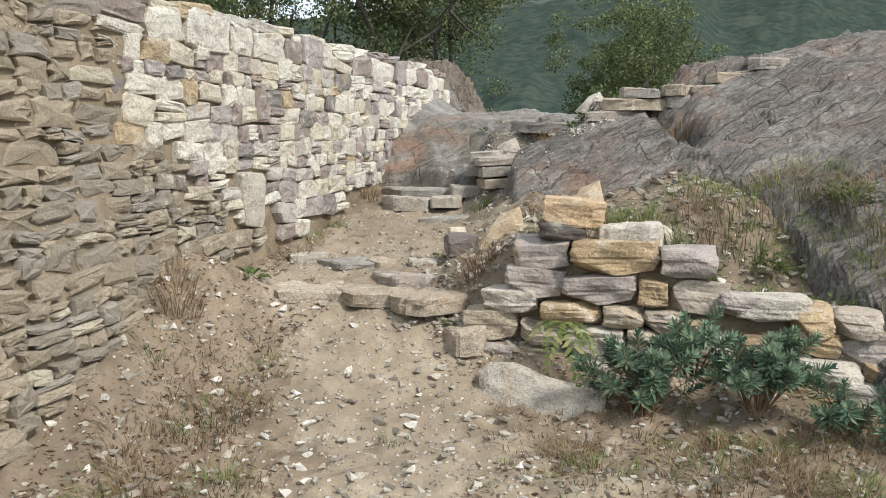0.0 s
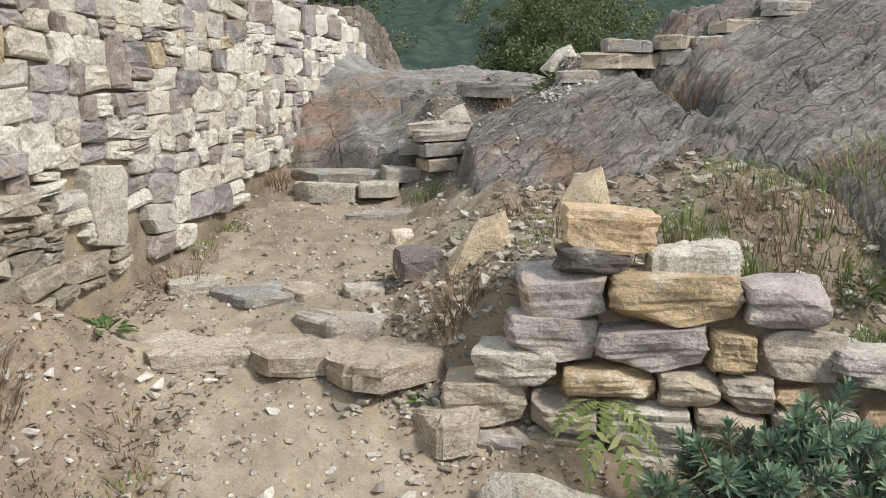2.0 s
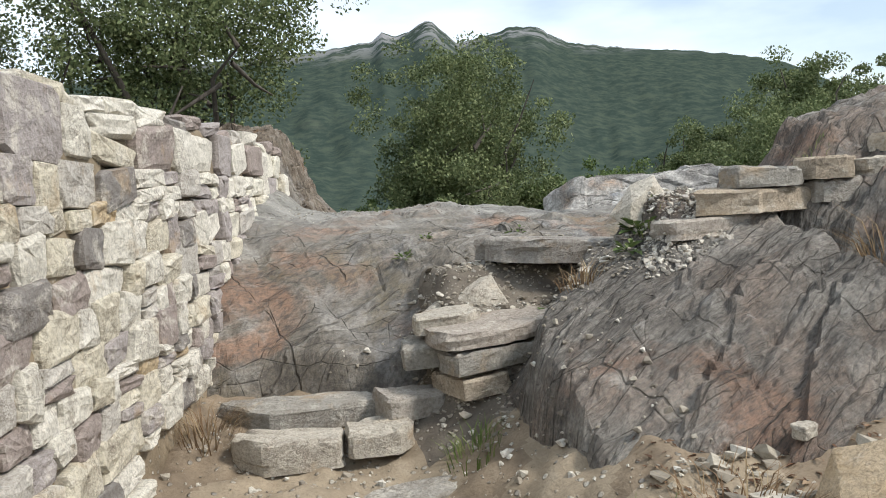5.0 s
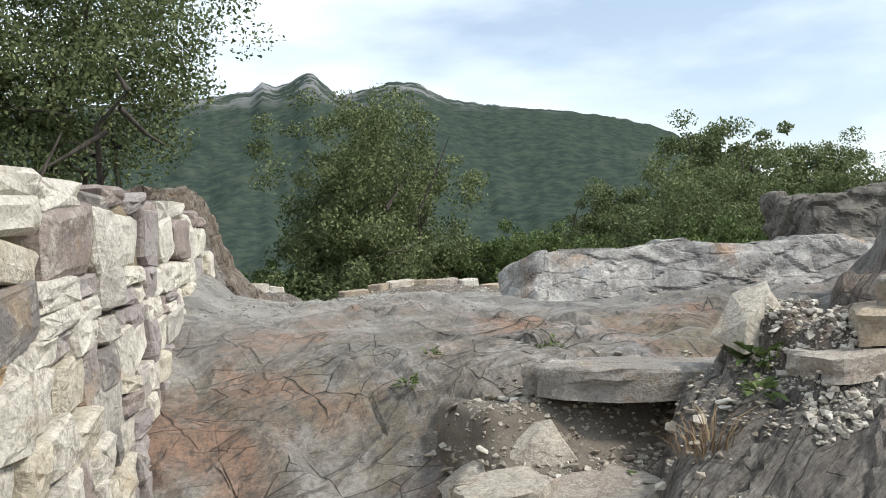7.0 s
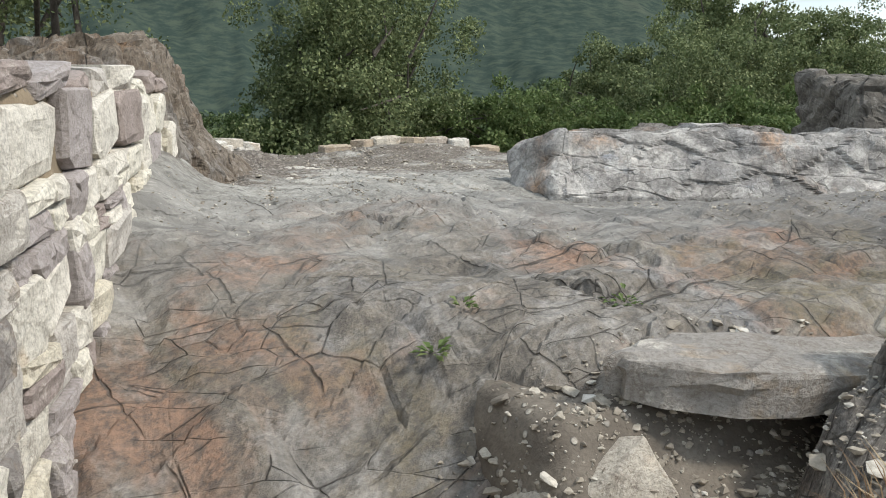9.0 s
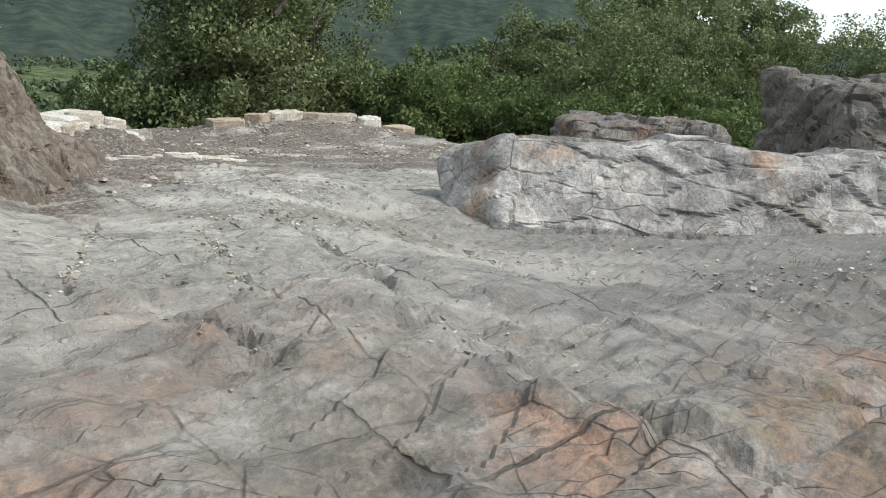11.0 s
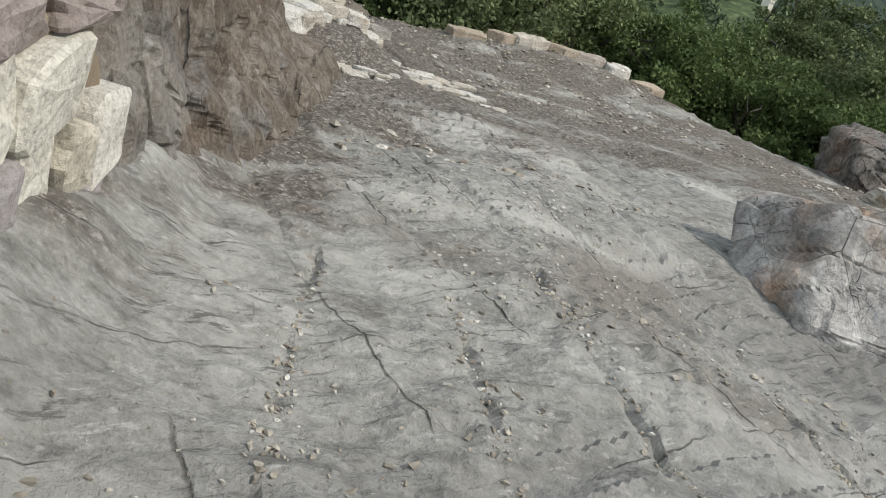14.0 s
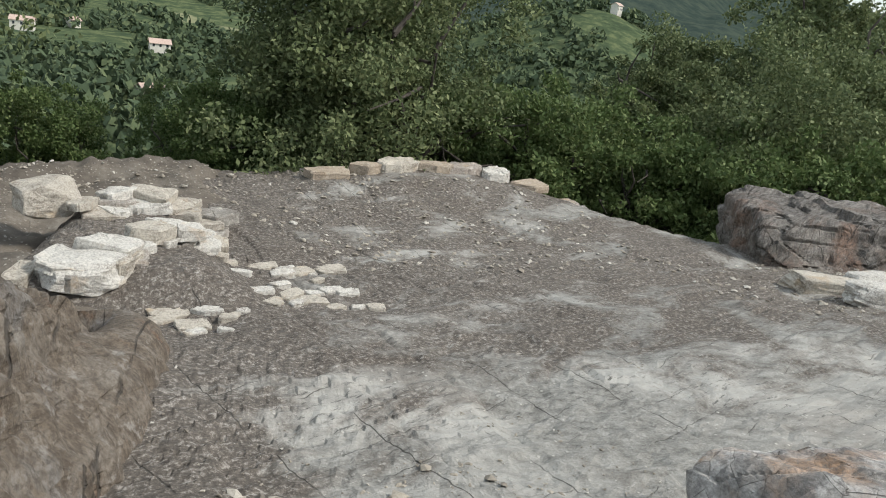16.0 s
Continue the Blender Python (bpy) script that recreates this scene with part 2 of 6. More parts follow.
def rock_material(name, dark, mid, pale, rust, rust_at=0.58, stretch=(1, 1, 1), rot=(0, 0, 0), crack=3.2, crack_mix=0.8, lichen=0.0, tints=(), grain_bump=0.65, swirl=0.4, joints=(), straight=0.03, facets=()):
    def build(nt, b):
        p, q = coords(nt), coords(nt, stretch, rot)
        big = noise_of(nt, p, 1.3, 5, 0.6, 0.6)
        grain = noise_of(nt, q, 7.0, 8, 0.72, swirl)
        fine = noise_of(nt, p, 55.0, 4, 0.7)
        c = ramp(nt, grain, [(0.28, dark), (0.5, mid), (0.74, pale)])
        for k, (tint, size, at) in enumerate(tints):
            spot = noise_of(nt, coords(nt, (1, 1, 1), (0, 0, 40 * k + 15)), size, 6, 0.66, 0.5)
            c = mixc(nt, ramp(nt, spot, [(at, 0.0), (at + 0.09, 0.7)]), c, tint)
        c = mixc(nt, ramp(nt, big, [(rust_at, 0.0), (rust_at + 0.10, 0.75)]), c, rust)
        c = mixc(nt, ramp(nt, noise_of(nt, q, 24.0, 5, 0.75), [(0.40, 0.65), (0.52, 0.0)]), c, dark)
        c = mixc(nt, ramp(nt, noise_of(nt, p, 2.3, 5, 0.7, 0.8), [(0.50, 0.0), (0.62, 0.55)]), c, pale)
        c = mixc(nt, ramp(nt, fine, [(0.3, 0.6), (0.6, 0.0)]), c, dark)
        if lichen:
            spots = noise_of(nt, p, 9.0, 5, 0.65)
            c = mixc(nt, ramp(nt, spots, [(0.60, 0.0), (0.68, lichen)]), c, (0.52, 0.50, 0.46))
        q2 = coords(nt, (stretch[0] * 0.6, stretch[1] * 2.2, stretch[2] * 1.4), (rot[0], rot[1], rot[2] + 62))
        l1 = ramp(nt, noise_of(nt, q, crack * 0.55, 3, 0.5, 0.3), [(0.484, 1.0), (0.5, 0.0), (0.516, 1.0)])
        l2 = ramp(nt, noise_of(nt, q2, crack * 0.5, 3, 0.5, 0.2), [(0.488, 1.0), (0.5, 0.0), (0.512, 1.0)])
        line = mixc(nt, 1.0, l1, l2, "MULTIPLY")
        keep = ramp(nt, noise_of(nt, p, 2.7, 3), [(0.40, 0.0), (0.56, crack_mix)])
        shut = mixc(nt, keep, (1, 1, 1), line)
        for k, (angle, spacing, width, tilt) in enumerate(joints):
            some = ramp(nt, noise_of(nt, coords(nt, (1, 1, 1), (0, 0, 33 * k)), 2.1, 4, 0.6), [(0.47, 0.0), (0.54, 0.75)])
            shut = mixc(nt, 1.0, shut, mixc(nt, some, (1, 1, 1), joint_lines(nt, p, angle, spacing, width, straight, tilt)), "MULTIPLY")
        for k, (size, shape, turn, tone, width) in enumerate(facets):
            place = coords(nt, shape, turn)
            bent = nt.nodes.new("ShaderNodeMix")
            bent.data_type = "VECTOR"
            bent.inputs[0].default_value = 0.02
            warp = node(nt, "ShaderNodeTexNoise", Scale=3.0, Detail=4, Roughness=0.6)
            nt.links.new(place, warp.inputs["Vector"])
            nt.links.new(place, bent.inputs[4])
            nt.links.new(warp.outputs[1], bent.inputs[5])
            cell, rim = node(nt, "ShaderNodeTexVoronoi", Scale=size), node(nt, "ShaderNodeTexVoronoi", Scale=size)
            rim.feature = "DISTANCE_TO_EDGE"
            nt.links.new(bent.outputs[1], cell.inputs["Vector"])
            nt.links.new(bent.outputs[1], rim.inputs["Vector"])
            split = nt.nodes.new("ShaderNodeSeparateColor")
            nt.links.new(cell.outputs["Color"], split.inputs[0])
            c = mixc(nt, 1.0, c, ramp(nt, split.outputs[0], [(0.0, 1 - tone), (1.0, 1 + tone)]), "MULTIPLY")
            gap = ramp(nt, rim.outputs["Distance"], [(0.0, 0.0), (width, 1.0)])
            some = ramp(nt, noise_of(nt, coords(nt, (1, 1, 1), (0, 0, 51 * k + 9)), 2.4, 4, 0.6), [(0.46, 0.0), (0.60, 0.65)])
            shut = mixc(nt, 1.0, shut, mixc(nt, some, (1, 1, 1), gap), "MULTIPLY")
        c = mixc(nt, shut, (0.07, 0.062, 0.053), c)
        nt.links.new(c, b.inputs["Base Color"])
        n1 = bump(nt, b, grain, grain_bump, 0.035)
        n2 = bump(nt, b, shut, 0.8, 0.025, n1)
        bump(nt, b, fine, 0.45, 0.008, n2)
    return build if name is None else material(name, build, 0.88, 0.3)


def stone_material(name, stops, grain_scale=9.0, contrast=0.5):
    """Each stone its own tint, streaked and stained."""
    def build(nt, b):
        info = nt.nodes.new("ShaderNodeObjectInfo")
        tint = ramp(nt, info.outputs["Random"], stops, True)
        geo = coords(nt)
        add = nt.nodes.new("ShaderNodeVectorMath")
        mul = nt.nodes.new("ShaderNodeVectorMath"); mul.operation = "SCALE"; mul.inputs[0].default_value = (31, 17, 23)
        nt.links.new(info.outputs["Random"], mul.inputs["Scale"])
        nt.links.new(geo, add.inputs[0]); nt.links.new(mul.outputs[0], add.inputs[1])
        mp = nt.nodes.new("ShaderNodeMapping"); mp.inputs["Scale"].default_value = (1, 1, 1.35)
        nt.links.new(add.outputs[0], mp.inputs[0])
        g = noise_of(nt, mp.outputs[0], grain_scale, 8, 0.74, 0.12)
        f = noise_of(nt, geo, 70.0, 4, 0.7)
        c = mixc(nt, ramp(nt, g, [(0.30, contrast), (0.46, 0.0)]), tint, (0.15, 0.12, 0.09))
        c = mixc(nt, ramp(nt, g, [(0.53, 0.0), (0.64, contrast)]), c, (0.72, 0.67, 0.58))
        c = mixc(nt, ramp(nt, f, [(0.32, 0.5), (0.55, 0.0)]), c, (0.12, 0.10, 0.08))
        rust = noise_of(nt, add.outputs[0], 4.0, 5, 0.65, 0.4)
        c = mixc(nt, ramp(nt, rust, [(0.58, 0.0), (0.70, 0.5)]), c, (0.45, 0.31, 0.17))
        vein = noise_of(nt, mp.outputs[0], 16.0, 6, 0.7, 0.6)
        vein_on = ramp(nt, noise_of(nt, add.outputs[0], 5.0, 4, 0.6), [(0.48, 0.0), (0.60, 0.6)])
        c = mixc(nt, mixc(nt, 1.0, vein_on, ramp(nt, vein, [(0.46, 0.0), (0.495, 1.0), (0.505, 1.0), (0.54, 0.0)]), "MULTIPLY"), c, (0.15, 0.12, 0.095))
        nt.links.new(c, b.inputs["Base Color"])
        n1 = bump(nt, b, g, 0.8, 0.03)
        n2 = bump(nt, b, vein, 0.7, 0.02, n1)
        bump(nt, b, f, 0.5, 0.006, n2)
    return material(name, build, 0.9, 0.2)


def dirt_material(name, base, dark, pale, pebbles=26.0, amount=0.5):
    def build(nt, b):
        p = coords(nt)
        big, mid, fine = noise_of(nt, p, 0.9, 5, 0.6), noise_of(nt, p, 6.0, 6, 0.65), noise_of(nt, p, 90.0, 3, 0.7)
        c = ramp(nt, mid, [(0.3, dark), (0.55, base), (0.8, pale)])
        c = mixc(nt, ramp(nt, big, [(0.42, 0.0), (0.62, 0.6)]), c, dark)
        vo = node(nt, "ShaderNodeTexVoronoi", Scale=pebbles)
        nt.links.new(p, vo.inputs["Vector"])
        sep = nt.nodes.new("ShaderNodeSeparateColor")
        nt.links.new(vo.outputs["Color"], sep.inputs[0])
        some = ramp(nt, sep.outputs[0], [(1 - amount, 0.0), (min(0.99, 1.03 - amount), 1.0)])
        dot = ramp(nt, vo.outputs["Distance"], [(0.22, 1.0), (0.34, 0.0)])
        is_peb = mixc(nt, 1.0, some, dot, "MULTIPLY")
        pc = ramp(nt, sep.outputs[1], [(0.0, (0.20, 0.185, 0.165)), (0.5, (0.36, 0.33, 0.28)), (1.0, (0.58, 0.54, 0.47))])
        c = mixc(nt, is_peb, c, pc)
        c = mixc(nt, ramp(nt, fine, [(0.35, 0.5), (0.55, 0.0)]), c, dark)
        nt.links.new(c, b.inputs["Base Color"])
        n1 = bump(nt, b, mid, 0.5, 0.03)
        n2 = bump(nt, b, is_peb, 0.7, 0.012, n1)
        bump(nt, b, fine, 0.5, 0.006, n2)
    return material(name, build, 0.95, 0.15)


def leaf_material(name, stops, rough=0.55, through_light=0.25):
    def build(nt, b):
        g = nt.nodes.new("ShaderNodeNewGeometry")
        c = ramp(nt, g.outputs["Random Per Island"], stops)
        n = noise_of(nt, coords(nt), 1.1, 3)
        c = mixc(nt, ramp(nt, n, [(0.35, 0.45), (0.6, 0.0)]), c, stops[0][1])
        nt.links.new(c, b.inputs["Base Color"])
        tr = nt.nodes.new("ShaderNodeBsdfTranslucent")
        nt.links.new(c, tr.inputs[0])
        mx = nt.nodes.new("ShaderNodeMixShader"); mx.inputs[0].default_value = through_light
        nt.links.new(b.outputs[0], mx.inputs[1]); nt.links.new(tr.outputs[0], mx.inputs[2])
        nt.links.new(mx.outputs[0], nt.nodes["Material Output"].inputs[0])
    return material(name, build, rough, 0.12)


def plain_noise(name, a, bcol, scale, rough=0.85, bump_d=0.02, stretch=(1, 1, 1)):
    def build(nt, b):
        n = noise_of(nt, coords(nt, stretch), scale, 7, 0.65, 0.3)
        nt.links.new(ramp(nt, n, [(0.3, a), (0.7, bcol)]), b.inputs["Base Color"])
        bump(nt, b, n, 0.6, bump_d)
    return material(name, build, rough, 0.2)


M_EARTH = dirt_material("trodden_earth", (0.335, 0.275, 0.20), (0.20, 0.16, 0.115), (0.43, 0.375, 0.295))
RAMP_BUILD = rock_material(None, (0.085, 0.078, 0.07), (0.205, 0.18, 0.148), (0.35, 0.335, 0.31), (0.31, 0.183, 0.122), 0.50, (0.85, 1.5, 1.0), (0, 0, 18), 2.0, 0.08, 0.0, (((0.20, 0.165, 0.10), 1.1, 0.50), ((0.235, 0.235, 0.235), 1.7, 0.53)), 0.7, 0.1, ((-18, 0.41, 0.006, 0), (-100, 0.52, 0.006, 0)), 0.05, ((1.9, (1.0, 1.9, 1.0), (0, 0, 25), 0.15, 0.010), (5.5, (0.7, 2.0, 1.0), (0, 0, -20), 0.12, 0.016)))
M_SLAB = rock_material("schist_slab", (0.085, 0.077, 0.07), (0.215, 0.195, 0.172), (0.39, 0.365, 0.325), (0.26, 0.155, 0.105), 0.56, (0.7, 4.6, 2.2), (0, -14, 16), 3.0, 0.15, 0.3, (((0.26, 0.20, 0.16), 1.4, 0.50),), 1.0, 0.15, ((-108, 0.15, 0.005, 0), (-28, 0.33, 0.006, 0), (-111, 0.055, 0.0025, 0)), 0.03, ((2.0, (0.7, 3.2, 1.5), (0, -14, 16), 0.16, 0.010), (6.0, (0.5, 3.6, 1.5), (0, -14, 16), 0.14, 0.016)))
M_PEAK = rock_material("brown_schist", (0.07, 0.055, 0.042), (0.18, 0.145, 0.11), (0.32, 0.285, 0.24), (0.26, 0.155, 0.085), 0.56, (2.0, 2.0, 0.8), (0, 8, 0), 2.4, 0.1, 0.35, (((0.25, 0.245, 0.235), 1.5, 0.54), ((0.22, 0.125, 0.075), 1.9, 0.58)), 0.8, 0.3, ((14, 0.21, 0.005, 8),), 0.02)
M_BENCH = rock_material("pale_schist", (0.16, 0.15, 0.14), (0.37, 0.35, 0.325), (0.60, 0.575, 0.53), (0.46, 0.28, 0.16), 0.55, (1.2, 1.2, 1.6), (20, 0, 30), 5.0, 0.12, 0.7, (((0.34, 0.335, 0.33), 0.8, 0.57), ((0.45, 0.30, 0.19), 2.6, 0.60), ((0.30, 0.33, 0.37), 2.2, 0.60)), 0.8, 0.5, (), 0.10, ((2.6, (1, 1, 1.3), (20, 0, 30), 0.22, 0.006), (8.0, (1, 1.4, 1), (0, 30, 10), 0.22, 0.012)))
M_DARK = rock_material("dark_rock", (0.065, 0.058, 0.05), (0.13, 0.117, 0.10), (0.24, 0.22, 0.19), (0.15, 0.12, 0.09), 0.66, (1, 1, 1), (0, 0, 0), 3.0, 0.5, 0.3)
M_BLOCK = stone_material("wall_stone", [(0.0, (0.62, 0.565, 0.45)), (0.18, (0.39, 0.35, 0.335)), (0.34, (0.52, 0.485, 0.435)), (0.48, (0.68, 0.64, 0.555)),
                                        (0.66, (0.33, 0.275, 0.25)), (0.75, (0.50, 0.39, 0.25)), (0.81, (0.70, 0.66, 0.58)), (0.93, (0.25, 0.23, 0.215))], 7.0, 0.62)
M_OLD = stone_material("brown_wall_stone", [(0.0, (0.32, 0.27, 0.20)), (0.3, (0.28, 0.245, 0.195)), (0.6, (0.39, 0.33, 0.245)), (0.8, (0.31, 0.28, 0.235)), (0.93, (0.48, 0.43, 0.33))], 8.0, 0.6)
M_RETAIN = stone_material("retaining_stone", [(0.0, (0.50, 0.37, 0.22)), (0.2, (0.47, 0.40, 0.33)), (0.4, (0.50, 0.42, 0.315)), (0.58, (0.42, 0.365, 0.335)), (0.7, (0.60, 0.55, 0.47)), (0.9, (0.43, 0.31, 0.19))], 6.0, 0.6)
M_OCHRE = stone_material("ochre_stone", [(0.0, (0.60, 0.47, 0.32)), (0.5, (0.68, 0.59, 0.46))])
M_STEP = stone_material("step_stone", [(0.0, (0.46, 0.38, 0.29)), (0.4, (0.42, 0.37, 0.32)), (0.7, (0.52, 0.44, 0.345))])
M_GREY = stone_material("grey_flagstone", [(0.0, (0.34, 0.32, 0.285)), (0.35, (0.42, 0.385, 0.34)), (0.7, (0.50, 0.455, 0.385))])
M_SCHIST = stone_material("schist_flag", [(0.0, (0.29, 0.27, 0.245)), (0.5, (0.34, 0.32, 0.29))], 5.0, 0.6)
M_ORANGE = stone_material("orange_stone", [(0.0, (0.58, 0.41, 0.24)), (0.5, (0.62, 0.45, 0.28))])
M_WHITE = stone_material("pale_stone", [(0.0, (0.66, 0.63, 0.57)), (0.5, (0.56, 0.51, 0.43))])
M_MORTAR = dirt_material("earth_mortar", (0.30, 0.24, 0.165), (0.17, 0.135, 0.095), (0.38, 0.32, 0.235), 40.0, 0.35)


def gravel_material(name="loose_gravel", shift=0.0):
    def build(nt, b):
        g = nt.nodes.new("ShaderNodeNewGeometry")
        c = ramp(nt, g.outputs["Random Per Island"], [(0.0, (0.20 + shift, 0.175 + shift, 0.145 + shift)), (0.5, (0.36 + shift, 0.32 + shift, 0.26 + shift)), (0.8, (0.46 + shift, 0.42 + shift, 0.35 + shift)), (1.0, (0.66, 0.63, 0.57))])
        n = noise_of(nt, coords(nt), 60.0, 4, 0.7)
        nt.links.new(mixc(nt, ramp(nt, n, [(0.35, 0.5), (0.6, 0.0)]), c, (0.15, 0.13, 0.10)), b.inputs["Base Color"])
        bump(nt, b, n, 0.5, 0.005)
    return material(name, build, 0.92, 0.2)


M_GRAVEL = gravel_material()
M_SCREE = gravel_material("pale_scree", 0.16)
M_OAK = leaf_material("holm_oak_leaf", [(0.0, (0.075, 0.10, 0.045)), (0.55, (0.15, 0.185, 0.08)), (1.0, (0.29, 0.32, 0.16))])
M_BUSH = leaf_material("shrub_leaf", [(0.0, (0.065, 0.10, 0.033)), (0.6, (0.13, 0.18, 0.065)), (1.0, (0.21, 0.25, 0.105))])
M_SPURGE = leaf_material("spurge_leaf", [(0.0, (0.09, 0.15, 0.10)), (0.6, (0.165, 0.245, 0.165)), (1.0, (0.30, 0.37, 0.23))])
M_GRASS = leaf_material("grass_blade", [(0.0, (0.10, 0.14, 0.04)), (0.6, (0.17, 0.21, 0.07)), (1.0, (0.30, 0.29, 0.13))])
M_DRY = leaf_material("dry_stalk", [(0.0, (0.16, 0.10, 0.06)), (0.6, (0.27, 0.19, 0.115)), (1.0, (0.40, 0.32, 0.20))], 0.8)
M_BARK = plain_noise("oak_bark", (0.035, 0.03, 0.025), (0.115, 0.10, 0.085), 18.0, 0.95, 0.02, (1, 1, 0.3))
M_STEM = plain_noise("reddish_stem", (0.15, 0.09, 0.06), (0.26, 0.17, 0.11), 40.0)


def woods_material(name, a, bcol, c3, field, scale, fields=0.0, bare=0.0):
    def build(nt, b):
        p = coords(nt)
        n1, n2 = noise_of(nt, p, scale, 8, 0.72), noise_of(nt, p, scale * 0.09, 5, 0.6)
        c = ramp(nt, n1, [(0.41, a), (0.5, bcol), (0.6, c3)])
        c = mixc(nt, ramp(nt, n2, [(0.62, 0.0), (0.66, fields)]), c, field)
        if bare:
            sp = nt.nodes.new("ShaderNodeSeparateXYZ")
            nt.links.new(p, sp.inputs[0])
            mr = node(nt, "ShaderNodeMapRange", From_Min=bare, From_Max=bare + 90)
            nt.links.new(sp.outputs[2], mr.inputs[0])
            rocky = mixc(nt, 1.0, mr.outputs[0], ramp(nt, noise_of(nt, p, 0.012, 6, 0.7), [(0.48, 0.0), (0.56, 1.0)]), "MULTIPLY")
            c = mixc(nt, rocky, c, (0.23, 0.23, 0.235))
        nt.links.new(c, b.inputs["Base Color"])
        bump(nt, b, n1, 0.12, 1.2 / scale * 0.2)
    return material(name, build, 1.0, 0.0)


# distance haze is put into the mountain's base colours as dark blue-greens
M_HILL = woods_material("hazy_wooded_mountain", (0.032, 0.047, 0.040), (0.042, 0.058, 0.047), (0.058, 0.074, 0.056), (0.09, 0.10, 0.075), 0.05, 0.35, 250.0)
M_VALLEY = woods_material("valley_scrub", (0.05, 0.07, 0.04), (0.075, 0.10, 0.052), (0.13, 0.15, 0.075), (0.24, 0.24, 0.14), 0.12, 0.85)
M_PLASTER = plain_noise("house_plaster", (0.62, 0.58, 0.50), (0.75, 0.71, 0.63), 1.5)
M_TILE = plain_noise("roof_tile", (0.44, 0.31, 0.25), (0.58, 0.45, 0.38), 2.0)
M_PANE = plain_noise("dark_pane", (0.03, 0.035, 0.04), (0.06, 0.065, 0.07), 1.0, 0.3)

M_DARKSTONE = stone_material("dark_stone", [(0.0, (0.13, 0.115, 0.105)), (0.5, (0.19, 0.16, 0.15))])


def island_material(name, stops):
    def build(nt, b):
        g = nt.nodes.new("ShaderNodeNewGeometry")
        c = ramp(nt, g.outputs["Random Per Island"], stops, True)
        n, f = noise_of(nt, coords(nt, (1, 1, 1.35)), 9.0, 8, 0.74, 0.12), noise_of(nt, coords(nt), 70.0, 4, 0.7)
        c = mixc(nt, ramp(nt, n, [(0.30, 0.5), (0.52, 0.0)]), c, (0.13, 0.105, 0.08))
        c = mixc(nt, ramp(nt, f, [(0.32, 0.5), (0.55, 0.0)]), c, (0.12, 0.10, 0.08))
        nt.links.new(c, b.inputs["Base Color"])
        n1 = bump(nt, b, n, 0.7, 0.03)
        bump(nt, b, f, 0.5, 0.006, n1)
    return material(name, build, 0.9, 0.2)


ISLAND = [island_material("wall_rubble", [(0.0, (0.63, 0.575, 0.46)), (0.2, (0.39, 0.35, 0.335)), (0.4, (0.50, 0.465, 0.42)), (0.55, (0.72, 0.68, 0.58)), (0.75, (0.33, 0.275, 0.25)), (0.85, (0.68, 0.64, 0.56))]),
          island_material("old_wall_rubble", [(0.0, (0.32, 0.27, 0.20)), (0.3, (0.28, 0.245, 0.195)), (0.6, (0.39, 0.33, 0.245)), (0.8, (0.31, 0.28, 0.235)), (0.93, (0.48, 0.43, 0.33))])]
M_VALLEYTREE = leaf_material("distant_tree", [(0.0, (0.055, 0.078, 0.045)), (0.6, (0.09, 0.122, 0.066)), (1.0, (0.15, 0.18, 0.09))], 0.9, 0.1)
M_LITTER = leaf_material("dead_leaf", [(0.0, (0.09, 0.055, 0.038)), (0.6, (0.19, 0.11, 0.07)), (1.0, (0.32, 0.24, 0.16))], 0.9, 0.1)

# ---- ground ----
WALL_A, WALL_B = np.array([-2.07, 3.2]), np.array([0.09, 10.9])
WALL_DIR = (WALL_B - WALL_A) / np.linalg.norm(WALL_B - WALL_A)
WALL_OUT = np.array([WALL_DIR[1], -WALL_DIR[0]])


def wall_side(x, y):
    """Metres in front of the wall's face (behind it: minus)."""
    return (x - WALL_A[0]) * WALL_OUT[0] + (y - WALL_A[1]) * WALL_OUT[1]


def site(x, y):
    """Metres outside the hilltop's edge."""
    right = (x - 5.6) * 0.75 + (y - 18.6) * 0.66
    return np.maximum(np.maximum(y - 19.3 - 0.10 * (x - 3), right), np.maximum(-x - 9, -y - 14))


